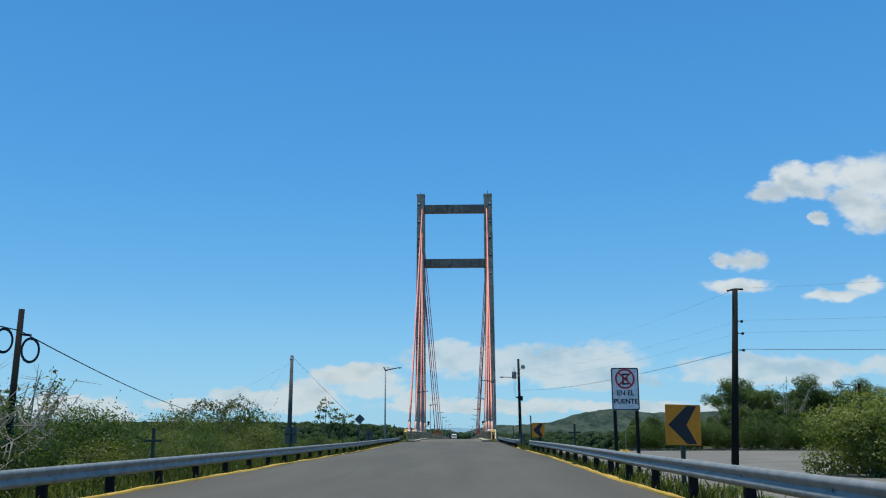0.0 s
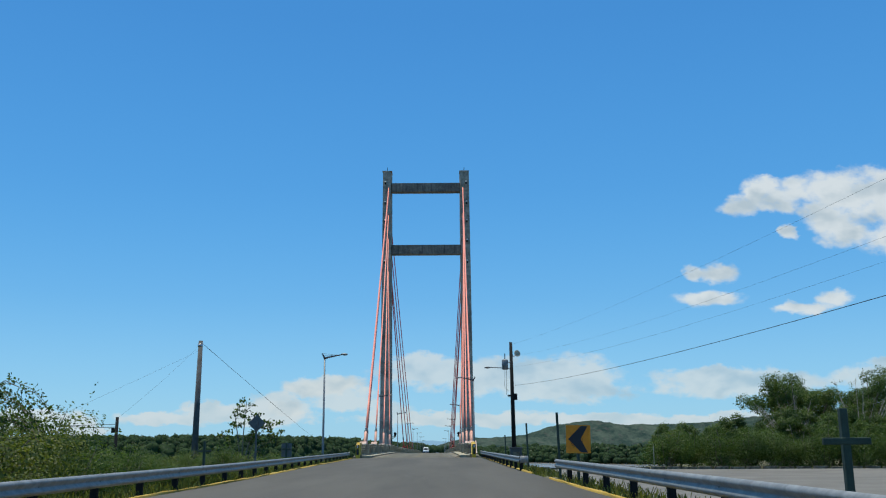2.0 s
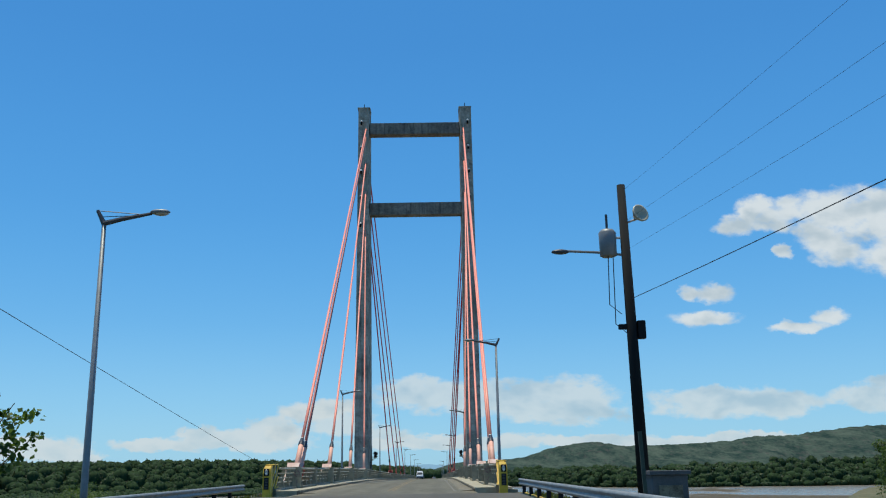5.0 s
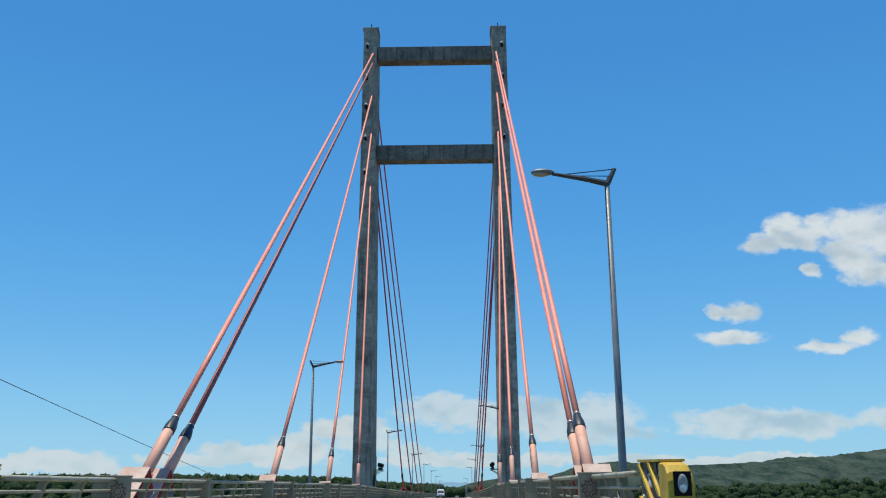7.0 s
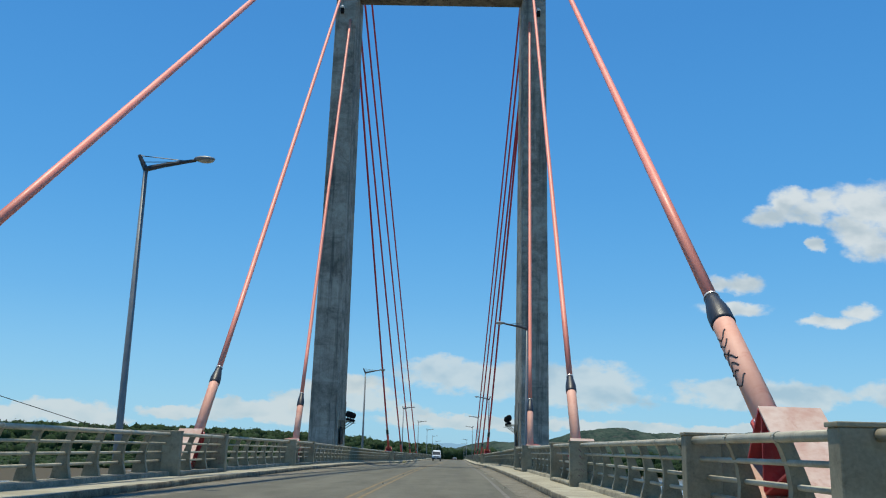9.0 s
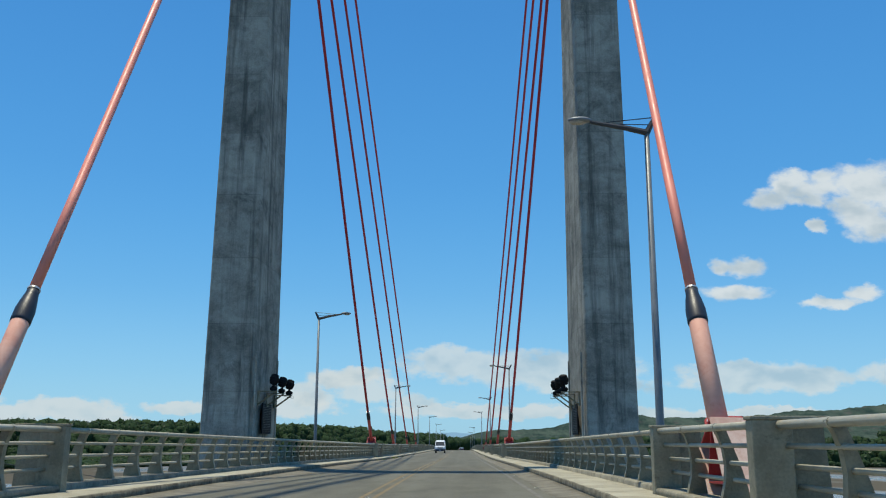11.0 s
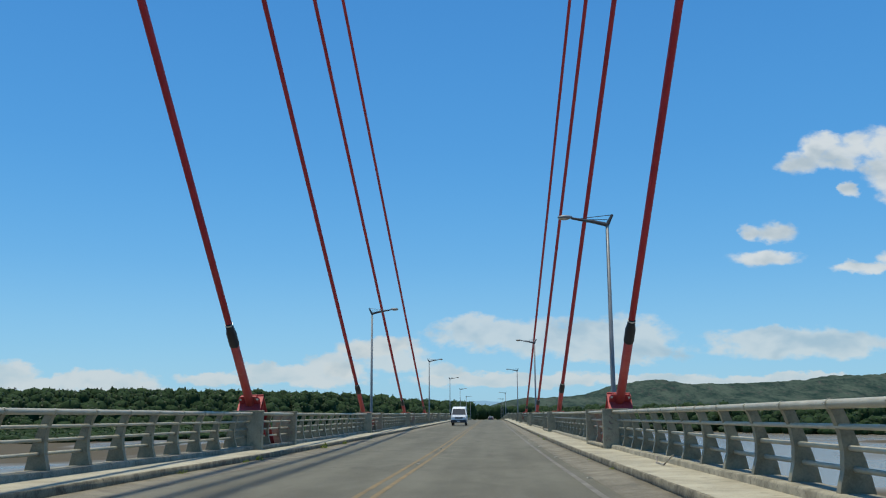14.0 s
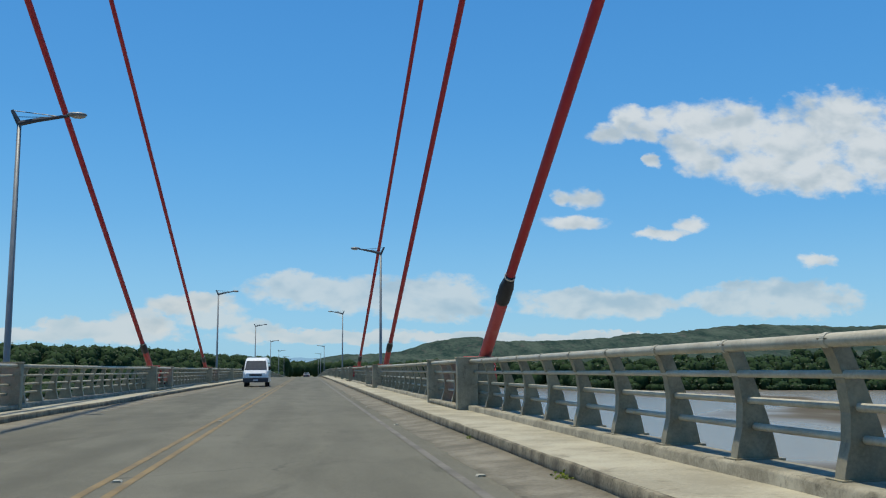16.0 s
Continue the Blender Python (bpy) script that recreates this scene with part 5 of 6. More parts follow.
# ---- street lamps ----
def make_street_lamp():
    ob = thing("street_lamp", Matrix(), "grey tapered street lamp with a short arm and cobra head", "street lamp", "street lamps")
    part("pole", tube([(0, 0, -0.4), (0, 0, 1.0), (0, 0, 8.5)], [0.105, 0.098, 0.062], 14), LAMP_PAINT, ob, smooth=True)
    part("base_plate", box(-0.2, 0.2, -0.2, 0.2, -0.42, -0.36, 0.01), LAMP_PAINT, ob)
    arm = part("arm", tube([(0.0, 0, 8.48), (0.5, 0, 8.6), (1.05, 0, 8.7), (1.38, 0, 8.76)], [0.085, 0.07, 0.055, 0.045], 8), LAMP_DARK, ob, "dark steel arm")
    bm = tube([(0.0, 0, 8.46), (-0.22, 0, 8.88)], [0.08, 0.05], 8)
    part("stub", bm, LAMP_DARK, arm)
    part("stay_rod", tube([(-0.22, 0, 8.87), (1.05, 0, 8.74)], 0.014, 5), LAMP_DARK, arm)
    part("stay_rod", tube([(-0.12, 0, 8.68), (0.9, 0, 8.7)], 0.012, 5), LAMP_DARK, arm)
    head = part("lamp_head", ellipsoid((1.62, 0, 8.8), (0.3, 0.16, 0.085)), LAMP_PAINT, ob, "grey cobra lamp head", smooth=True)
    part("lens", ellipsoid((1.66, 0, 8.765), (0.23, 0.13, 0.08)), LAMP_GLASS, head, "dull glass lens", smooth=True)
    return ob


LAMP_SPOTS = [(-7.0, 140.5), (-6.47, 205.1), (-6.57, 268.5), (-6.57, 333.0), (-6.57, 394.5), (-6.57, 459.0), (-6.57, 523.0), (-6.57, 587.0), (-6.57, 651.0),
              (6.46, 170.12), (6.49, 236.0), (6.57, 302.7), (6.57, 362.3), (6.57, 424.8), (6.57, 553.0), (6.57, 617.0), (6.57, 681.0)]
lamp = make_street_lamp()
for k, (x, y) in enumerate(LAMP_SPOTS):
    z = road_z(y) + 0.06 if y > 162 else road_z(y) - 0.1
    m = pose(x, y, z, 0, 0, 0 if x < 0 else 180)
    if k == 0:
        lamp.matrix_basis = m
    else:
        copy_thing(lamp, m)


# ---- end blocks of the railings ----
def make_end_block(s):
    y = 163.3
    ob = thing("railing_end_block", pose(s * 5.95, y, road_z(y)), "weathered yellow railing end block with graffiti and slanted ribs", "end block", "railing end blocks")
    rows = []
    for yy, top in ((0.0, 1.22), (0.04, 1.35), (0.14, 1.46), (0.3, 1.51), (0.62, 1.52)):
        rows.append([(0.0, yy, -0.3), (s * 0.42, yy, -0.3), (s * 0.42, yy, top - 0.12), (s * 0.37, yy, top - 0.02), (s * 0.3, yy, top), (s * 0.05, yy, top), (0.0, yy, top - 0.03)])
    part("front_block", loft(rows), MARKER_YELLOW, ob)
    side = part("side_panel", plate([(0.62, -0.3), (2.4, -0.3), (2.4, 1.57), (0.62, 1.53)], "x", s * 0.05, s * 0.4), PANEL_DARK, ob, "dark side panel covered in sprayed scrawls")
    part("top_board", plate([(0.6, 1.53), (2.41, 1.57), (2.41, 1.62), (0.6, 1.57)], "x", 0.0, s * 0.44), MARKER_YELLOW, side)
    w = 0.25 if s < 0 else 0.14
    for ya, za, yb, zb in ((2.4, 1.54, 0.64 + w, 0.44), (1.55, 1.54, 0.64 + w, 0.97), (2.4, 0.97, 0.64 + w, -0.13), (2.4, 0.44, 1.2, -0.3)):
        fin = plate([(ya - w, za), (ya, za), (yb, zb), (yb - w, zb)], "x", s * -0.01, s * 0.06)
        part("rib", fin, MARKER_YELLOW, side, "slanted yellow rib")
    rng = random.Random(17)
    for q in range(11):
        y0, z0 = rng.uniform(0.75, 2.3), rng.uniform(0.55, 1.4)
        wide, tall = rng.uniform(0.07, 0.16), rng.uniform(0.09, 0.2)
        pts = [(s * 0.046, y0 + wide * math.sin(d * 1.3 + q), z0 + tall * math.cos(d * 0.95 + q * 2)) for d in range(8)]
        part("graffiti", tube(pts, rng.uniform(0.01, 0.022), 4), (SPRAY_WHITE, SPRAY_BLUE, GRAFFITI_DARK, SPRAY_WHITE)[q % 4], side, "sprayed scrawl")
    part("inset", box(min(s * 0.1, s * 0.36), max(s * 0.1, s * 0.36), -0.015, 0.02, 0.3, 0.9, 0.005), BLACK, ob, "dark panel with upright lettering")
    for q in range(4):
        z = 0.81 - q * 0.14
        part("lettering_bar", box(min(s * 0.15, s * 0.31), max(s * 0.15, s * 0.31), -0.02, -0.012, z - 0.045, z + 0.04), TRIM_DARK, ob)
    part("reflector_plate", box(min(s * 0.09, s * 0.37), max(s * 0.09, s * 0.37), -0.02, 0.02, 0.98, 1.36, 0.01), BLACK, ob)
    part("reflector", ellipsoid((s * 0.23, -0.02, 1.17), (0.085, 0.03, 0.15)), LAMP_GLASS, ob, "dull oval reflector", smooth=True)
    part("reflector_foot", ellipsoid((s * 0.23, -0.035, 1.1), (0.06, 0.025, 0.07)), WHITE, ob, "pale lower reflector", smooth=True)


for s in (-1, 1):
    make_end_block(s)


# ---- guard rails on the approach ----
W_PROFILE = [(0.0, 0.0), (0.055, 0.04), (0.06, 0.09), (0.0, 0.14), (0.0, 0.17), (0.06, 0.22), (0.055, 0.27), (0.0, 0.31)]


def make_guard_rail(s, a, b, edge, gap, top, first, pitch):
    """W-beam on dark posts. The beam's waves face the road."""
    ob = thing("guard_rail", pose(0, a, 0), "galvanized steel guard rail on short dark posts", "guard rail", "guard rails")
    ys = span_y(a, b, 2.0)

    def x_at(y):
        return edge(y) + s * gap

    y = a
    while y < b - 0.5:
        e = min(y + 4.1, b)
        verts, quads = [], []
        k = 2 * len(W_PROFILE)
        for i, yy in enumerate(np.linspace(y, e, 4)):
            out = [(x_at(yy) - s * px, yy - a, road_z(yy) + top - 0.31 + pz) for px, pz in W_PROFILE]
            back = [(x + s * 0.006, yq, z) for x, yq, z in reversed(out)]
            verts += out + back
            if i:
                for q in range(k):
                    p0, p1 = (i - 1) * k + q, (i - 1) * k + (q + 1) % k
                    quads.append((p0, p1, p1 + k, p0 + k))
        me = quads_mesh("beam", verts, quads, GUARD_STEEL)
        part("beam", me, GALVANIZED, ob)
        y = e
    for yy in np.arange(first - pitch * int((first - a) / pitch), b - 0.3, pitch):
        x = x_at(yy)
        x0, x1 = sorted((x + s * 0.03, x + s * 0.19))
        part("post", box(x0, x1, -0.07, 0.07, -0.9, top - 0.03, 0.012), WOOD_DARK, ob, at=pose(0, yy - a, road_z(yy)))
        bm = disc_ring((x - s * 0.01, 0, top - 0.155), "x", 0, 0.016, 0.01, 8)
        part("bolt", bm, GUARD_STEEL, ob, at=pose(0, yy - a, road_z(yy)))
    return ob, x_at


def nose(ob, x, y, top, s):
    bm = bmesh.new()
    z = road_z(y) + top - 0.155
    tube([(x + s * 0.2, y - 0.05, z - 0.17), (x + s * 0.2, y - 0.05, z + 0.17)], 0.2, 16, True, bm)
    bmesh.ops.translate(bm, verts=bm.verts, vec=(0, -ob.matrix_basis.translation.y, 0))
    part("rounded_end", bm, GUARD_STEEL, ob, smooth=True)


make_guard_rail(-1, 8.0, 160.5, left_edge, 0.38, 0.62, 51.46, 3.22)
g, at = make_guard_rail(1, 8.0, 100.2, right_edge, 0.3, 0.68, 49.18, 3.45)
g, at = make_guard_rail(1, 110.4, 160.5, right_edge, -0.15, 0.68, 111.0, 3.45)
nose(g, at(110.4), 110.4, 0.68, 1)


# ---- signs ----
def letters(text, size, material, parent, name, at):
    curve = bpy.data.curves.new(name, "FONT")
    curve.body, curve.size, curve.align_x, curve.extrude, curve.offset = text, size, "CENTER", 0.002, 0.005
    holder = bpy.data.objects.new(name, curve)
    me = bpy.data.meshes.new_from_object(holder)
    bpy.data.objects.remove(holder)
    bpy.data.curves.remove(curve)
    me.materials.clear()
    me.materials.append(material)
    return part(name, me, material, parent, at=at)


def rounded(w, h, r, k=4):
    pts = []
    for cx, cz, a0 in ((w / 2 - r, h / 2 - r, 0), (-w / 2 + r, h / 2 - r, 90), (-w / 2 + r, -h / 2 + r, 180), (w / 2 - r, -h / 2 + r, 270)):
        pts += [(cx + r * math.cos(math.radians(a0 + 90 * q / k)), cz + r * math.sin(math.radians(a0 + 90 * q / k))) for q in range(k + 1)]
    return pts


def make_no_parking_sign():
    x, y, z = 7.295, 64.2, 2.02
    ob = thing("road_sign", pose(x, y, z, 0, 0, 3), "white no parking sign for the bridge on two dark green posts", "road sign", "road signs")
    panel = part("panel", plate(rounded(0.88, 1.34, 0.05), "y", -0.006, 0.006), SIGN_WHITE, ob)
    bm = bmesh.new()
    outer, inner = rounded(0.87, 1.33, 0.05), rounded(0.8, 1.26, 0.04)
    for k in range(len(outer)):
        q = (k + 1) % len(outer)
        vs = [bm.verts.new((p[0], -0.0085, p[1])) for p in (outer[k], outer[q], inner[q], inner[k])]
        bm.faces.new(vs)
    part("border", bm, SIGN_BLACK, panel)
    letters("E", 0.5, SIGN_BLACK, panel, "letter", pose(0.0, -0.011, 0.14, 90))
    part("red_ring", disc_ring((0, -0.016, 0.32), "y", 0.26, 0.315, 0.003, 36), SIGN_RED, panel)
    for a in (45, -45):
        part("red_bar", box(-0.28, 0.28, -0.003, 0.003, -0.026, 0.026), SIGN_RED, panel, at=pose(0, -0.02, 0.32, 0, a, 0))
    letters("EN EL", 0.22, SIGN_BLACK, panel, "lettering", pose(0, -0.011, -0.2, 90))
    letters("PUENTE", 0.215, SIGN_BLACK, panel, "lettering", pose(0, -0.011, -0.46, 90))
    for px in (-0.35, 0.35):
        part("post", box(px - 0.05, px + 0.05, 0.01, 0.1, -2.9, 0.6, 0.008), WOOD_DARK, ob)


def make_chevron(x, y, z, w, h, tilt, turn, scrawl):
    ob = thing("chevron_sign", pose(x, y, z, 0, tilt, turn), "amber chevron curve sign with a black arrow on a dark post", "road sign", "chevron signs")
    panel = part("panel", plate(rounded(w, h, 0.03), "y", -0.006, 0.006), SIGN_YELLOW, ob)
    a, b = w * 0.42, h * 0.47
    part("arrow", plate([(-a, 0), (a * 0.25, b), (a * 0.92, b), (a * 0.22, 0), (a * 0.92, -b), (a * 0.25, -b)], "y", -0.0095, -0.0065), SIGN_BLACK, panel)
    if scrawl:
        bm = bmesh.new()
        rng = random.Random(8)
        for cx, cz in ((0.17, -0.02), (-0.2, -0.22)):
            for q in range(8):
                p = (cx + rng.uniform(-0.09, 0.09), -0.011, cz + rng.uniform(-0.06, 0.06))
                tube([p, (p[0] + rng.uniform(-0.06, 0.06), -0.011, p[2] + rng.uniform(-0.09, 0.09))], 0.004, 4, True, bm)
        part("graffiti", bm, GRAFFITI_DARK, panel, "black scribbles")
    part("post", box(-0.045, 0.045, 0.01, 0.09, -h / 2 - 1.5, h / 2 - 0.1, 0.008), GREEN_POST, ob)


make_no_parking_sign()
make_chevron(7.0, 55.5, 0.79, 0.8, 0.88, 1.5, 6, False)
make_chevron(7.13, 97.0, 0.97, 0.86, 0.94, 1.0, 8, True)


def make_wood_cross(x, y, top, board):
    z = road_z(y)
    if board:
        ob = thing("road_sign", pose(x, y, z), "square road sign seen from its bare back on a crossed post", "road sign", "signs seen from behind")
        part("panel", plate(rounded(0.62, 0.82, 0.03), "y", 0.05, 0.062), SIGN_BACK, ob, at=pose(0, 0, top - z - 0.45))
    else:
        ob = thing("cross_post", pose(x, y, z), "dark wooden post with a short crossbar beside the road", "post", "crossed posts")
    part("upright", box(-0.045, 0.045, -0.04, 0.04, -1.2, top - z, 0.01), GREEN_POST, ob)
    part("crossbar", box(-0.28, 0.28, -0.06, -0.01, top - z - 0.42, top - z - 0.34, 0.01), GREEN_POST, ob)


for x, y, top, board in ((-7.1, 62.3, 0.85, False), (-6.75, 82.0, 1.1, True), (-6.6, 101.0, 1.05, False), (-6.85, 121.6, 1.15, True), (7.1, 76.4, 1.1, False)):
    make_wood_cross(x, y, top, board)


def make_diamond_sign():
    ob = thing("road_sign", pose(-6.45, 110.2, 1.98), "diamond road sign showing its bare grey back", "road sign", "signs seen from behind")
    part("panel", plate([(0, 0.42), (0.42, 0), (0, -0.42), (-0.42, 0)], "y", 0.0, 0.012), SIGN_BACK, ob)
    part("post", box(-0.04, 0.04, -0.06, -0.005, -3.0, 0.2, 0.006), SIGN_BACK, ob)


make_diamond_sign()
for x, y, top in ((6.94, 100.5, 1.98), (7.02, 113.5, 1.94), (7.6, 137.0, 1.7)):
    ob = thing("sign_post", pose(x, y, road_z(y), 0, -1.5, 0), "bare dark green post without its sign", "post", "bare posts")
    part("upright", box(-0.045, 0.045, -0.04, 0.04, -1.2, top - road_z(y), 0.01), GREEN_POST, ob)
    part("cap", box(-0.05, 0.05, -0.045, 0.045, top - road_z(y), top - road_z(y) + 0.025, 0.005), GREEN_POST, ob)


# ---- utility poles and wires ----
def make_poles():
    ob = thing("utility_pole", pose(14.52, 75.85, -1.25), "dark wooden utility pole with a small top bracket", "utility pole", "utility poles")
    part("pole", tube([(-0.6, 0, -0.5), (0, 0, 8.34)], [0.17, 0.12], 14), WOOD_DARK, ob, smooth=True)
    part("crossarm", plate([(-0.36, 8.2), (0.0, 8.3), (0.36, 8.28), (0.36, 8.34), (0.0, 8.36), (-0.36, 8.28)], "y", -0.04, 0.04), WOOD_DARK, ob)
    for z in (6.85, 6.3, 5.55):
        part("insulator", ellipsoid((0.2, 0, z), (0.07, 0.07, 0.06)), BLACK, ob, smooth=True)
        part("bracket", tube([(0, 0, z), (0.2, 0, z)], 0.02, 6), GALVANIZED, ob)

    ob = thing("utility_pole", pose(8.66, 141.8, road_z(141.8) - 0.5), "dark utility pole carrying a transformer, a floodlight and a lamp arm", "utility pole", "utility poles")
    h = 9.49 - road_z(141.8) + 0.5
    part("pole", tube([(0, 0, -0.6), (-0.1, 0, h)], [0.2, 0.13], 14), WOOD_DARK, ob, smooth=True)
    can = part("transformer", lathe([(0.2, 0.0), (0.26, 0.04), (0.27, 0.75), (0.2, 0.85), (0.05, 0.88)], 18), LAMP_PAINT, ob, "grey transformer can", smooth=True, at=pose(-0.62, 0, h - 2.3))
    part("bushing", tube([(0, 0, 0.85), (0, 0, 1.35)], 0.04, 8), LAMP_DARK, can)
    part("bracket", tube([(0.1, 0, 0.6), (0.6, 0, 0.6)], 0.04, 8), GALVANIZED, can)
    arm = part("lamp_arm", tube([(-0.1, 0, h - 2.25), (-1.0, 0, h - 2.15), (-1.9, 0, h - 2.1)], 0.04, 8), LAMP_PAINT, ob)
    part("lamp_head", ellipsoid((-2.1, 0, h - 2.12), (0.28, 0.13, 0.08)), LAMP_DARK, arm, smooth=True)
    dish = lathe([(0.07, -0.12), (0.16, 0.0), (0.27, 0.12), (0.29, 0.2), (0.25, 0.2), (0.1, 0.05)], 16)
    bmesh.ops.transform(dish, matrix=pose(0.35, 0, h - 1.0, 60, 60, 0), verts=dish.verts)
    part("floodlight", dish, RAIL_PAINT, ob, "pale round floodlight", smooth=True)
    part("bracket", tube([(-0.08, 0, h - 1.25), (0.35, 0, h - 1.1)], 0.035, 8), GALVANIZED, ob)
    part("meter_box", box(0.1, 0.34, -0.15, 0.1, h - 4.85, h - 4.3, 0.03), BLACK, ob)
    part("meter_box", box(-0.45, -0.2, -0.1, 0.1, h - 4.55, h - 4.4, 0.02), BLACK, ob)
    for dx, ln in ((-0.5, 2.2), (-0.65, 1.6)):
        part("drop_wire", tube([(dx, -0.1, h - 2.2), (dx - 0.05, -0.1, h - 2.2 - ln), (dx + 0.3, -0.1, h - 2.5 - ln)], 0.015, 5), WIRE, ob)

    ob = thing("utility_pole", pose(-19.74, 149.7, -2.6), "tall grey concrete pole braced by guy wires", "utility pole", "utility poles")
    part("pole", tube([(-0.1, 0, -0.8), (-0.02, 0, 13.36)], [0.34, 0.2], 14), POLE_GREY, ob, smooth=True)
    part("collar", tube([(-0.04, 0, 12.75), (-0.05, 0, 13.05)], 0.235, 14), GALVANIZED, ob, smooth=True)

    ob = thing("utility_pole", pose(-11.33, 62.0, -2.0), "dark wooden utility pole with coils of spare cable", "utility pole", "utility poles")
    part("pole", tube([(-0.05, 0, -0.6), (0.05, 0, 6.4)], [0.12, 0.085], 12), WOOD_DARK, ob, smooth=True)
    for x, z, tilt in ((-0.42, 5.45, 0), (0.42, 5.15, 0)):
        coil = bmesh.new()
        for r in (0.3, 0.325, 0.345):
            ring = disc_ring((0, 0, 0), "y", r - 0.014, r + 0.014, 0.03, 24)
            me = bpy.data.meshes.new("ring")
            ring.to_mesh(me)
            ring.free()
            coil.from_mesh(me)
            bpy.data.meshes.remove(me)
        part("cable_coil", coil, WIRE, ob, "black coil of spare cable", at=pose(x, 0, z, 0, 0, 35) @ Matrix.Diagonal((0.75, 1, 1.1, 1)))
    part("cable_loop", disc_ring((0.25, 0, 5.62), "z", 0.12, 0.16, 0.02, 20), WIRE, ob)

    ob = thing("utility_pole", pose(-20.5, 131.0, -3.0), "short dark wooden pole with a small box", "utility pole", "utility poles")
    part("pole", tube([(0, 0, -0.5), (0, 0, 6.1)], [0.15, 0.11], 12), WOOD_DARK, ob, smooth=True)
    part("box", box(-0.35, -0.12, -0.1, 0.1, 5.0, 5.35, 0.02), BLACK, ob)

    ob = thing("service_cabinet", pose(8.5, 138.6, road_z(138.6) - 0.6), "grey concrete service cabinet beside the approach", "cabinet")
    part("body", box(-0.45, 0.45, -0.4, 0.4, 0.0, 1.55, 0.03), POLE_GREY, ob)
    part("lid", box(-0.52, 0.52, -0.47, 0.47, 1.55, 1.66, 0.02), POLE_GREY, ob)
    part("door", box(-0.3, 0.3, -0.43, -0.4, 0.25, 1.3, 0.01), KERB, ob)
    ob = thing("marker_post", pose(22.6, 152.2, -1.22), "slim pale post at the edge of the yard", "post")
    part("upright", tube([(0, 0, -0.2), (0, 0, 2.2)], 0.045, 8), RAIL_PAINT, ob)
    ob = thing("street_lamp", pose(39.08, 121, -1.22), "small lamp on a dark pole among the trees", "street lamp")
    part("pole", tube([(0, 0, -0.3), (0, 0, 6.52)], 0.12, 8), WOOD_DARK, ob)
    part("arm", tube([(0, 0, 6.27), (-1.2, 0, 6.44), (-1.7, 0, 6.40)], 0.06, 6), LAMP_PAINT, ob)


make_poles()


def wire(a, b, sag, r=0.011, label="thin black overhead wire"):
    a, b = Vector(a), Vector(b)
    pts = [a.lerp(b, q) - a - Vector((0, 0, 4 * sag * q * (1 - q))) for q in np.linspace(0, 1, 25)]
    ob = tagged(new("overhead_wire", mesh_of("overhead_wire", tube(pts, r, 5, False), WIRE)), label, "wire", "overhead wires")
    ob.matrix_basis = Matrix.Translation(a)


P1, P2 = (14.52, 75.85), (8.6, 141.8)
for z1, z2, sag in ((7.1, 9.3, 0.5), (5.65, 8.3, 0.6), (5.1, 7.4, 0.6), (4.35, 5.85, 0.5)):
    wire((P1[0] + 0.1, P1[1], z1), (P2[0], P2[1], z2), sag, 0.011 if z1 < 5 else 0.003)
for z1, z2 in ((7.1, 9.5), (5.65, 7.2), (5.1, 6.6), (4.35, 5.2)):
    wire((P1[0] + 0.1, P1[1], z1), (52, 70, z2), 0.5, 0.011 if z1 < 5 else 0.003)
wire((-19.7, 149.7, 10.6), (-19.7, 372, -9.4), 0.7, 0.02, "long line running down from the tall pole to the river")
wire((-19.7, 149.7, 10.5), (-20.5, 131.0, 3.0), 0.2, 0.006, "guy wire of the tall pole")
wire((-19.7, 149.7, 9.9), (-36, 128, -2.6), 0.1, 0.006, "guy wire of the tall pole")
wire((-11.3, 62.0, 3.75), (-20.5, 131.0, 2.4), 0.9, 0.02)
wire((-11.3, 62.0, 3.75), (-9.5, 10.0, 5.0), 0.5, 0.02)
wire((-20.5, 131.0, 2.6), (-60, 120, 2.8), 0.4, 0.018)


# ---- plants ----
def put(ob, spots, first=True):
    for k, (x, y, sc, turn) in enumerate(spots):
        m = pose(x, y, float(ground_z(x, y)) - 0.05, 0, 0, turn)
        if k == 0 and first:
            ob.matrix_basis = m
            ob.scale = (sc, sc, sc)
        else:
            c = copy_thing(ob, m)
            c.scale = (sc, sc, sc)


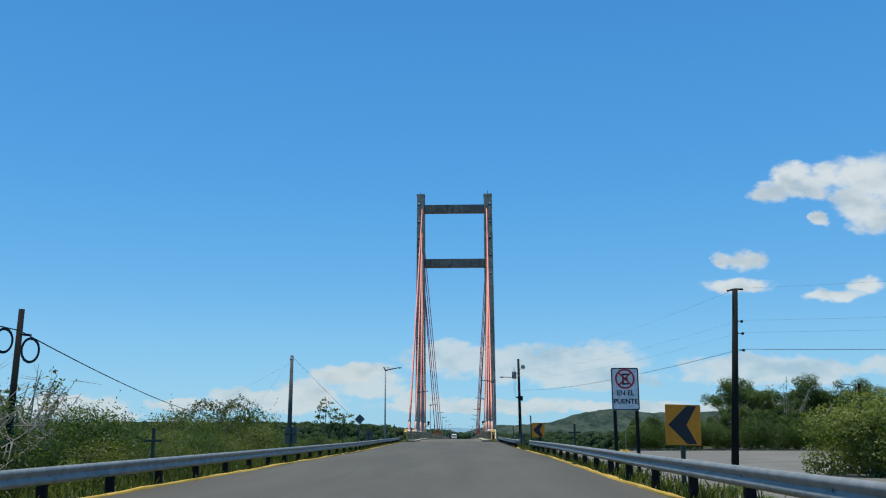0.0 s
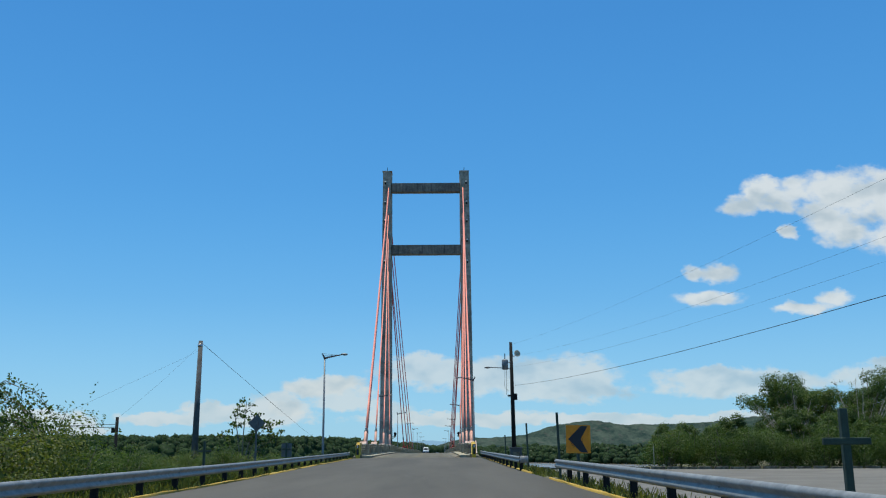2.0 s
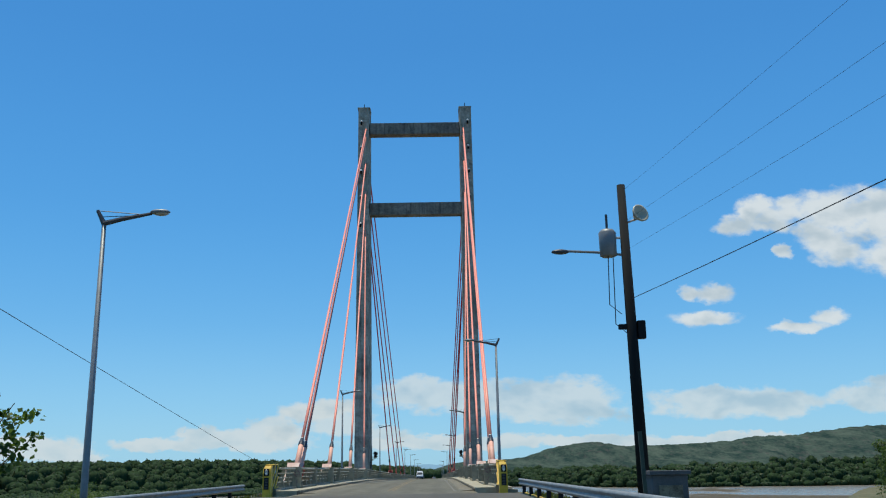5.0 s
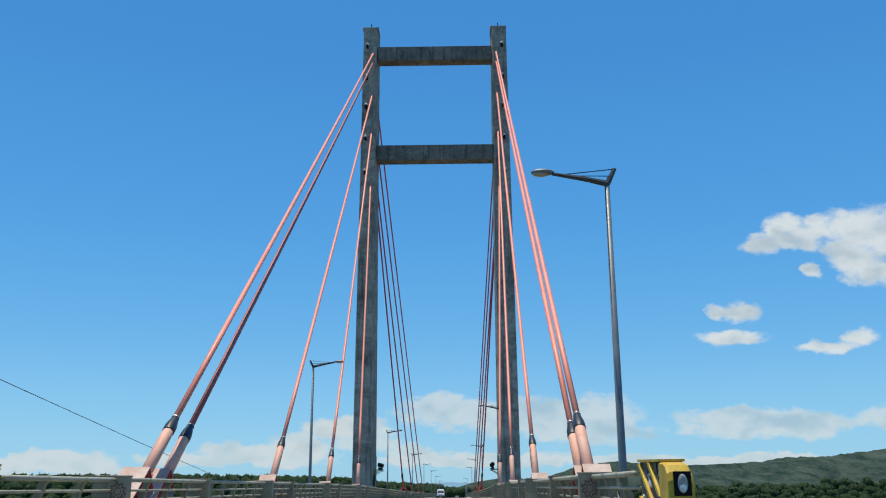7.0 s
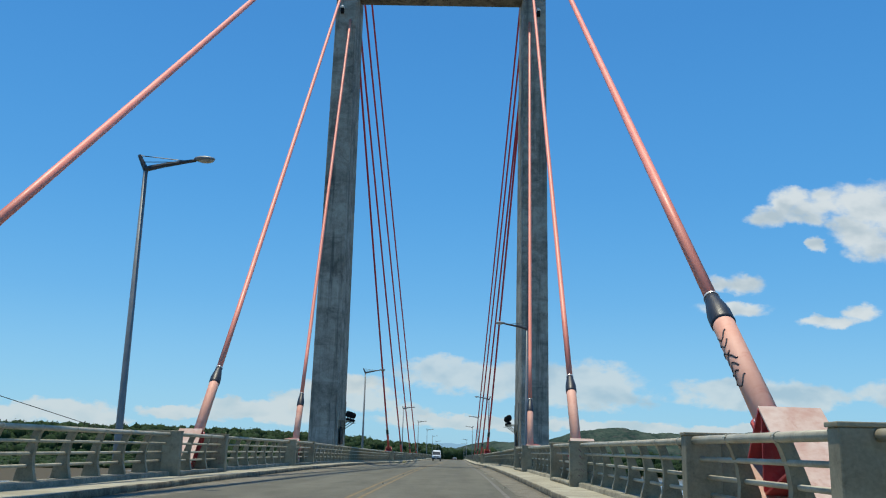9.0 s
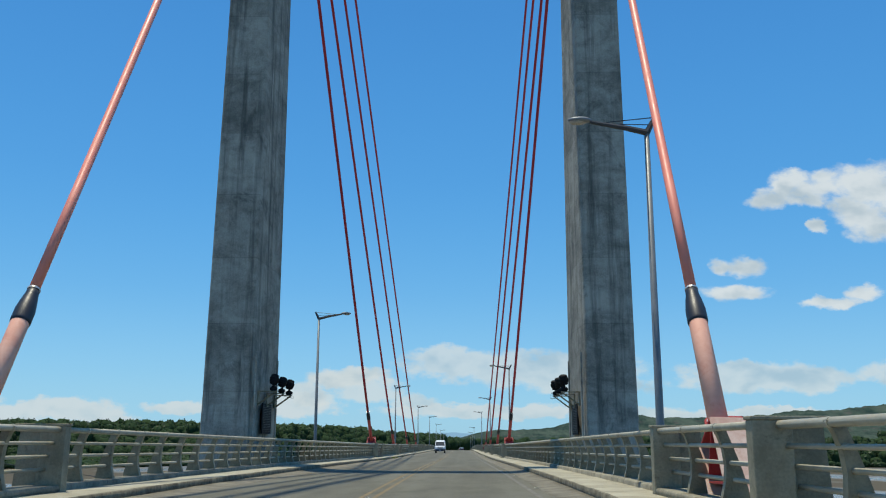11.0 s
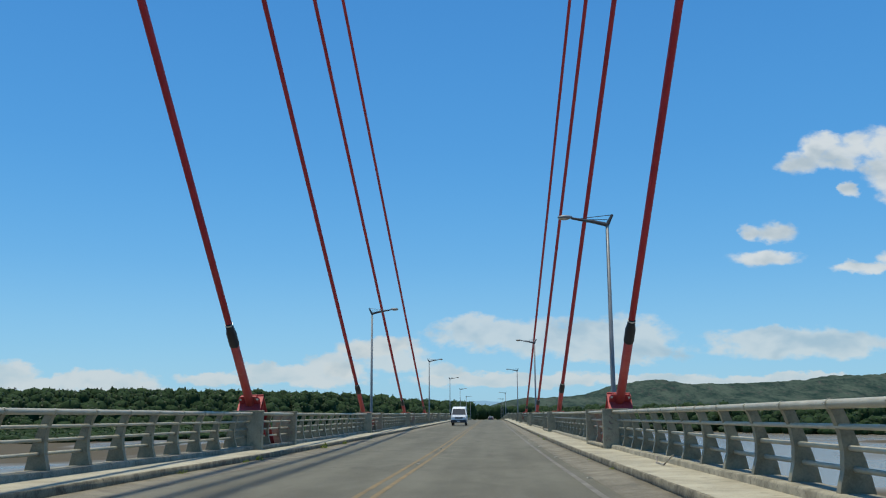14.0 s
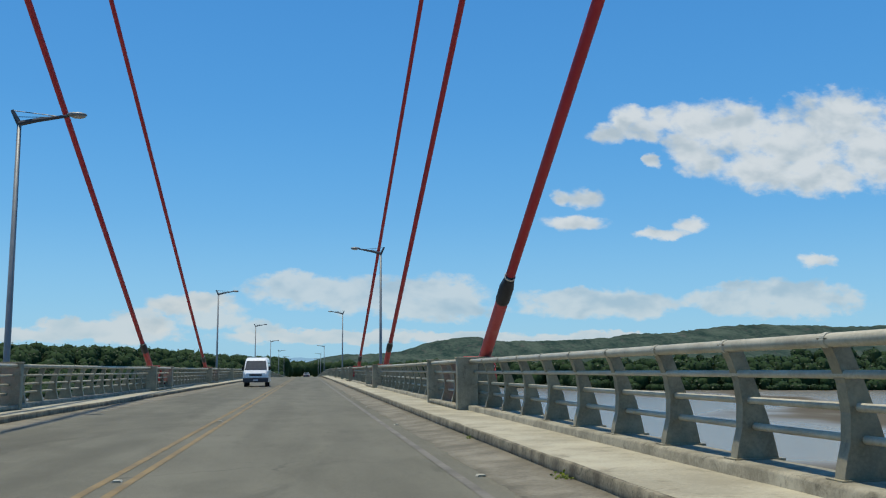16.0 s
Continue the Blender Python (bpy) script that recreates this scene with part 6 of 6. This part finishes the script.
def make_plants():
    rng = random.Random(21)
    kinds = [make_shrub(31, 2.0, 3.9, 12000, 0.046, LEAF_SHRUB, "dense green roadside shrub"),
             make_shrub(32, 2.2, 3.6, 12000, 0.044, LEAF_YELLOWISH, "yellowish green dry-season shrub"),
             make_shrub(33, 1.7, 4.3, 12000, 0.046, LEAF_SHRUB, "tall green roadside shrub"),
             make_shrub(34, 1.5, 1.8, 5200, 0.048, LEAF_BRIGHT, "low bright green shrub")]
    spots = [[] for _ in kinds]
    y = 34.0
    while y < 93:
        for row in range(4):
            x = -10.2 - row * 3.1 - rng.uniform(0, 1.6) - max(0, (y - 95) * 0.06)
            k = rng.choice((0, 1, 2, 0)) if row else rng.choice((0, 1, 3, 3))
            spots[k].append((x, y + rng.uniform(-1, 1), rng.uniform(0.85, 1.2) * (1.12 if row else 0.85), rng.uniform(0, 360)))
        y += 3.3
    for k in range(26):
        spots[rng.choice((3, 3, 0))].append((-9 - rng.uniform(0, 20), 98 + rng.uniform(0, 66), rng.uniform(0.3, 0.5), rng.uniform(0, 360)))
    # thicket between the approach and the river
    for k in range(150):
        x = -14 - 62 * rng.random() ** 1.2
        spots[rng.choice((0, 2, 0))].append((x, 112 + rng.uniform(0, 54), rng.uniform(0.6, 0.85) + 0.004 * (-14 - x), rng.uniform(0, 360)))
    for k in range(10):
        spots[3].append((-8.6 - rng.uniform(0, 2), 118 + k * 4.4, rng.uniform(0.4, 0.7), rng.uniform(0, 360)))
    for k in range(16):
        spots[rng.choice((0, 1, 1))].append((-11.6 - k * 0.62 + rng.uniform(-0.5, 0.5), 96 + (k * 5 % 9), rng.uniform(1.4, 1.62) * (0.65 if k < 4 else 1 if k < 9 else 0.75), rng.uniform(0, 360)))
    spots[1] += [(-13.4, 141.0, 0.95, 15), (-16.0, 139.0, 1.0, 75), (-18.6, 142.5, 1.0, 200)]
    spots[3] += [(-13.6, 145.5, 1.35, 40), (-16.4, 147.0, 1.15, 170), (-12.0, 149.5, 0.9, 280), (-18.2, 144.0, 0.9, 100)]
    # beside the yard
    for k in range(36):
        x = 24 + k * 1.25 + rng.uniform(-0.6, 0.6)
        spots[rng.choice((0, 2, 0))].append((x, 153 - 0.33 * max(0, x - 20) + rng.uniform(0, 4), rng.uniform(0.85, 1.35), rng.uniform(0, 360)))
    for k in range(8):
        spots[3].append((9.6 + rng.uniform(0, 1), 36 + k * 4.5, rng.uniform(0.25, 0.4), rng.uniform(0, 360)))
    for ob, where in zip(kinds, spots):
        put(ob, where)
    bush = make_shrub(35, 2.6, 3.9, 17000, 0.07, LEAF_BRIGHT, "large bright green broad-leaved shrub beside the yard", lumps=14)
    put(bush, [(20.2, 76.5, 1.0, 20), (24.5, 74.0, 1.1, 140), (23.0, 80.5, 1.15, 260)])
    kinds = [make_tree(41, 3.2, 9.5, 14000, 0.088, LEAF_TREE, "tall dark green tree at the edge of the yard"),
             make_tree(42, 2.8, 7.2, 13000, 0.085, LEAF_TREE, "dark green bushy tree at the edge of the yard", bare=0.2),
             make_tree(43, 3.5, 10.8, 14000, 0.09, LEAF_TREE, "tall slender-crowned dark green tree")]
    spots = [[], [], []]
    for k in range(30):
        x = 26 + k * 1.5 + rng.uniform(-1, 1)
        base = 160 - 0.3 * max(0, x - 20)
        spots[1].append((x, base + rng.uniform(0, 5), rng.uniform(0.5, 0.75) + 0.012 * max(0, x - 26), rng.uniform(0, 360)))
        if x > 40:
            spots[rng.choice((0, 2))].append((x + rng.uniform(-1, 1), base + 9 + rng.uniform(0, 14), rng.uniform(0.8, 1.05), rng.uniform(0, 360)))
    for k in range(10):
        spots[rng.choice((0, 1, 2))].append((62 + rng.uniform(0, 14), 70 + k * 8 + rng.uniform(-3, 3), rng.uniform(0.7, 1.0), rng.uniform(0, 360)))
    for ob, where in zip(kinds, spots):
        put(ob, where)

    # feathery arching tree
    gen = np.random.default_rng(51)
    ob = thing("tree", pose(-15.6, 100, float(ground_z(-15.6, 100))), "feathery arching tree with fine drooping twigs", "tree")
    bm, pts = bmesh.new(), []
    arches = [[(-1.2, 0.3), (-2.9, 3.9), (-2.5, 4.9), (-1.9, 5.4), (-1.1, 5.35), (-0.4, 5.0), (0.4, 4.5)], [(-1.2, 0.3), (-2.0, 4.0), (-2.9, 4.8), (-3.5, 4.5), (-4.1, 3.9), (-4.5, 3.2), (-4.8, 2.6)],
              [(0.3, 0.3), (0.5, 4.3), (1.1, 5.2), (2.1, 5.7), (3.3, 5.3), (4.2, 4.5), (4.9, 3.5)], [(0.3, 0.3), (1.2, 3.9), (1.9, 4.6), (2.6, 4.8), (3.3, 4.4), (3.9, 3.8), (4.3, 3.1)]]
    for k in range(36):
        shape = arches[(0, 2, 1, 2, 3)[k % 5]]
        grow, turn0, dx = gen.uniform(0.78, 0.93), gen.normal(0, 0.4), gen.normal(0, 0.25)
        path = [Vector((x * 0.72 * math.cos(turn0) + dx * i / 6, x * 0.72 * math.sin(turn0) + gen.normal(0, 0.12), z * grow)) for i, (x, z) in enumerate(shape)]
        tube(path, [0.022, 0.018, 0.015, 0.012, 0.01, 0.008, 0.005], 4, False, bm)
        for q in np.linspace(0.3, 1, 34):
            i = min(5, int(q * 6))
            p = np.array(path[i].lerp(path[i + 1], q * 6 - i)) + gen.normal(0, 0.1, 3)
            pts += [p + gen.normal(0, 0.05, 3) for _ in range(3)]
    part("trunk", bm, BARK, ob)
    pts = np.array(pts)
    v, q = leaf_quads(pts, gen.normal(0, 1, pts.shape), 0.07, gen, 0.55)
    part("foliage", quads_mesh("foliage", v, q, LEAF_SHRUB), LEAF_SHRUB, ob)

    # open sapling with large leaves
    ob = thing("tree", pose(-15.2, 148, float(ground_z(-15.2, 148))), "thin open sapling with large rounded leaves", "tree")
    bm, pts = bmesh.new(), []
    stems = [((0.3, 0, 7.0), 0.05), ((-0.9, 0.3, 6.5), 0.045), ((1.6, -0.2, 5.7), 0.05), ((2.5, 0.3, 5.6), 0.04), ((-1.9, 0, 4.3), 0.035), ((3.4, 0.2, 4.4), 0.035), ((0.9, 0.6, 4.4), 0.04), ((2.1, 0.1, 3.6), 0.04)]
    for tip, r in stems:
        tip = Vector(tip)
        mid = Vector((tip.x * 0.35, tip.y * 0.4, tip.z * 0.55))
        tube([(0, 0, -0.3), mid, tip], [r * 1.4, r, r * 0.4], 6, False, bm)
        for q in range(7):
            c = mid.lerp(tip, 0.35 + 0.11 * q) + Vector((gen.normal(0, 0.38), gen.normal(0, 0.3), gen.normal(0, 0.2)))
            tube([mid.lerp(tip, 0.25 + 0.1 * q), c], 0.014, 4, False, bm)
            for j in range(22):
                pts.append(np.array(c) + gen.normal(0, 0.2, 3) * np.array([1.1, 1.1, 0.55]))
    part("trunk", bm, BARK, ob)
    pts = np.array(pts)
    v, q = leaf_quads(pts, gen.normal(0, 1, pts.shape), 0.12, gen, 0.75)
    part("foliage", quads_mesh("foliage", v, q, LEAF_TREE), LEAF_TREE, ob)

    # half bare tree behind the pole with coils
    for x, y, sc in ((-16.6, 74, 1.15), (-14.2, 68, 1.0), (-12.0, 62.5, 0.85), (-10.6, 58, 0.6), (38, 157, 1.5), (44, 156, 1.85), (50, 153, 1.7)):
        ob = thing("tree", pose(x, y, float(ground_z(x, y))), "half bare grey tree with sparse leaves", "tree", "half bare trees")
        bm, pts = bmesh.new(), []
        for k in range(16):
            a, r = gen.uniform(0, 6.28), gen.uniform(0.8, 2.6) * sc
            tip = Vector((r * math.cos(a), r * math.sin(a), gen.uniform(1.4, 5.2) * sc))
            mid = tip * 0.5 + Vector((0, 0, 0.6))
            tube([(0, 0, -0.3), mid, tip], [0.06, 0.035, 0.01], 5, False, bm)
            for q in range(9):
                s0 = mid.lerp(tip, gen.uniform(0.2, 1))
                e = s0 + Vector(gen.normal(0, 0.45, 3))
                tube([s0, e], [0.014, 0.005], 4, False, bm)
                if k % 2 == 0:
                    for j in range(9):
                        pts.append(np.array(s0.lerp(e, gen.random())) + gen.normal(0, 0.08, 3))
        part("trunk", bm, DEADWOOD, ob)
        pts = np.array(pts)
        v, q = leaf_quads(pts, gen.normal(0, 1, pts.shape), 0.07, gen)
        part("foliage", quads_mesh("foliage", v, q, LEAF_YELLOWISH), LEAF_YELLOWISH, ob)

    # yellow flowering clump
    ob = thing("flowering_plant", pose(8.85, 74, float(ground_z(8.85, 74))), "bright yellow flowering clump by the guard rail", "plant")
    pts, nor = crown_points([(0, 0, 0.75, 0.4), (0.4, 0.1, 0.7, 0.33), (-0.35, 0, 0.68, 0.3), (0.1, 0.3, 0.6, 0.3), (0.0, 0.0, 1.0, 0.35), (0.3, 0.0, 0.95, 0.25)], 1500, gen)
    v, q = leaf_quads(pts, nor, 0.06, gen)
    ob.scale = (0.75, 0.75, 0.75)
    part("blossom", quads_mesh("blossom", v, q, FLOWER), FLOWER, ob)
    part("stem", limbs((0, 0, -0.1), [(0, 0, 0.9), (0.4, 0.1, 0.8), (-0.3, 0, 0.8)], 0.03, rng=gen), BARK, ob)

    # grass along the verges
    pts = []
    for k in range(20000):
        if gen.random() < 0.62:
            yv = gen.uniform(30, 166)
            x = left_edge(yv) - 0.1 - abs(gen.normal(0, 1.6))
        else:
            yv = gen.uniform(30, 160)
            x = right_edge(yv) + 0.1 + abs(gen.normal(0, 0.9))
            if 99.5 < yv < 105.8:
                continue
        pts.append((x, yv))
    pts = np.array(pts)
    z = ground_z(pts[:, 0], pts[:, 1])
    h = gen.uniform(0.08, 0.32, len(pts))
    a = gen.uniform(0, 6.28, len(pts))
    lean = gen.normal(0, 0.1, (len(pts), 2))
    wide = 0.03
    b0 = np.stack([pts[:, 0] - wide * np.cos(a), pts[:, 1] - wide * np.sin(a), z - 0.03], 1)
    b1 = np.stack([pts[:, 0] + wide * np.cos(a), pts[:, 1] + wide * np.sin(a), z - 0.03], 1)
    t1 = np.stack([pts[:, 0] + lean[:, 0] + 0.01, pts[:, 1] + lean[:, 1], z + h], 1)
    t0 = np.stack([pts[:, 0] + lean[:, 0] - 0.01, pts[:, 1] + lean[:, 1], z + h], 1)
    v = np.stack([b0, b1, t1, t0], 1).reshape(-1, 3)
    tagged(new("grass", quads_mesh("grass", v, np.arange(len(v)).reshape(-1, 4), GRASS_LEAF)), "green and straw coloured grass along the verges", "grass", kind="stuff")
    # weeds in the kerb joints
    for x, yv, sc in ((-4.6, 304.0, 1.0), (-4.6, 309.0, 0.8), (-4.65, 287.5, 0.5), (-4.63, 292.6, 0.5), (-4.63, 294.0, 0.7), (4.63, 288.9, 0.4), (4.63, 293.7, 0.35), (4.62, 314.5, 0.5), (4.62, 320.0, 0.4), (-4.62, 318.0, 0.6)):
        ob = thing("weed", pose(x, yv, road_z(yv)), "small green weed growing in the kerb joint", "plant", "kerb weeds")
        p = gen.normal(0, 1, (90, 3)) * np.array([0.07, 0.22, 0.06]) * sc + np.array([0, 0, 0.1 * sc])
        p[:, 2] = np.abs(p[:, 2])
        v, q = leaf_quads(p, gen.normal(0, 1, p.shape), 0.045 * sc, gen)
        part("foliage", quads_mesh("foliage", v, q, LEAF_BRIGHT), LEAF_BRIGHT, ob)


make_plants()


# ---- vehicles ----
def make_wheel(ob, x, y, r, w):
    tyre = part("wheel", disc_ring((0, 0, 0), "x", r * 0.6, r, w / 2, 24), TYRE, ob, at=pose(x, y, r))
    part("rim", disc_ring((0, 0, 0), "x", 0, r * 0.6, w * 0.4, 16), GALVANIZED, tyre)


def make_van():
    """Its nose points along -y."""
    ob = thing("van", pose(-1.75, 376.0, road_z(376)), "white high-roofed minibus van with dark bumper", "van")
    half, L = 0.93, 4.9

    def loop(y, zb, zt, w, tw):
        return [(-w, y, zb), (-w, y, 0.95), (-w * 0.99, y, 1.15), (-tw, y, zt - 0.12), (-tw * 0.88, y, zt), (tw * 0.88, y, zt), (tw, y, zt - 0.12), (w * 0.99, y, 1.15), (w, y, 0.95), (w, y, zb)]

    body = loft([loop(-2.38, 0.42, 1.0, 0.84, 0.76), loop(-2.24, 0.36, 1.2, half, 0.84), loop(-1.55, 0.34, 2.0, half, 0.8), loop(-1.2, 0.34, 2.12, half, 0.8),
                 loop(0.0, 0.34, 2.18, half, 0.8), loop(2.2, 0.34, 2.16, half, 0.8), loop(2.42, 0.4, 2.05, half * 0.97, 0.72)])
    part("body", body, VAN_PAINT, ob, smooth=False)
    part("windscreen", plate([(-0.8, -0.48), (0.8, -0.48), (0.7, 0.36), (-0.7, 0.36)], "y", -0.014, 0.014), SUN_GLASS, ob, at=pose(0, -1.915, 1.63, -38, 0, 0))
    part("bumper", box(-0.92, 0.92, -2.45, -2.1, 0.34, 0.68, 0.05), TRIM_DARK, ob, "dark grey lower bumper")
    part("grille", box(-0.46, 0.46, -2.41, -2.3, 0.8, 0.96, 0.02), TRIM_DARK, ob)
    part("number_plate", box(-0.17, 0.17, -2.47, -2.45, 0.46, 0.55), SIGN_WHITE, ob)
    for s in (-1, 1):
        part("headlight", box(min(s * 0.5, s * 0.79), max(s * 0.5, s * 0.79), -2.36, -2.2, 0.8, 0.98, 0.04), HEADLIGHT, ob)
        mirror = part("mirror", box(min(s * 0.9, s * 1.06), max(s * 0.9, s * 1.06), -1.72, -1.62, 1.22, 1.5, 0.03), BLACK, ob)
        for a, b in ((-1.3, -0.5), (-0.4, 0.85), (0.95, 2.1)):
            x0, x1 = sorted((s * 0.8, s * 0.845))
            part("side_window", box(x0, x1, a, b, 1.3, 1.8, 0.01), WINDOW, ob, at=Matrix.Translation((0.0 * s, 0, 0)))
        for y in (-1.5, 1.45):
            make_wheel(ob, s * 0.76, y, 0.32, 0.2)
    part("wiper", tube([(-0.5, -2.17, 1.28), (0.1, -2.12, 1.33)], 0.012, 5), BLACK, ob)


def make_car():
    """Seen from behind, far ahead on the bridge."""
    ob = thing("car", pose(1.9, 545.0, road_z(545)), "dark blue saloon car driving ahead on the bridge", "car")

    def loop(y, zb, zt, w, tw):
        return [(-w, y, zb), (-w, y, 0.8), (-tw, y, zt), (tw, y, zt), (w, y, 0.8), (w, y, zb)]

    part("body", loft([loop(-2.1, 0.35, 0.95, 0.8, 0.74), loop(-1.6, 0.25, 1.0, 0.86, 0.78), loop(-1.0, 0.22, 1.42, 0.87, 0.62), loop(0.4, 0.22, 1.46, 0.87, 0.62),
                       loop(1.1, 0.22, 0.98, 0.87, 0.78), loop(2.1, 0.32, 0.8, 0.78, 0.7)]), CAR_PAINT, ob)
    part("rear_window", plate([(-0.6, -0.2), (0.6, -0.2), (0.52, 0.22), (-0.52, 0.22)], "y", -0.01, 0.01), WINDOW, ob, at=pose(0, -1.33, 1.22, -50, 0, 0))
    for s in (-1, 1):
        part("tail_light", box(min(s * 0.5, s * 0.78), max(s * 0.5, s * 0.78), -2.13, -2.05, 0.72, 0.86, 0.02), SIGN_RED, ob)
        for y in (-1.35, 1.35):
            make_wheel(ob, s * 0.76, y, 0.31, 0.19)
    part("bumper", box(-0.8, 0.8, -2.2, -2.05, 0.35, 0.55, 0.04), TRIM_DARK, ob)


make_van()
make_car()


# ---- road studs and litter ----
def make_studs():
    bm = plate([(-0.05, 0.0), (0.05, 0.0), (0.035, 0.018), (-0.035, 0.018)], "y", -0.05, 0.05)
    first = thing("road_stud", pose(0, 176, road_z(176) + 0.003), "worn white reflective road stud on the asphalt", "road stud", "road studs")
    part("body", bm, RAIL_PAINT, first)
    for y in span_y(188, 420, 11.8):
        copy_thing(first, pose(0.0, y, road_z(y) + 0.003))
    for y in span_y(182, 420, 9.4):
        copy_thing(first, pose(3.9, y, road_z(y) + 0.003, 0, 0, 4))
    ob = thing("stick", pose(5.55, 288.48, road_z(288.48) + 0.205), "bent bare grey stick leaning on the footway plinth", "stick")
    part("bark", tube([(0, 0, 0.14), (-0.01, -0.05, 0.06), (-0.02, -0.11, 0.02), (-0.03, -0.5, 0.03), (-0.02, -0.9, 0.02), (0.01, -1.2, 0.12), (0.05, -1.62, 0.26)], [0.015, 0.018, 0.02, 0.018, 0.02, 0.016, 0.01], 6), DEADWOOD, ob)


make_studs()
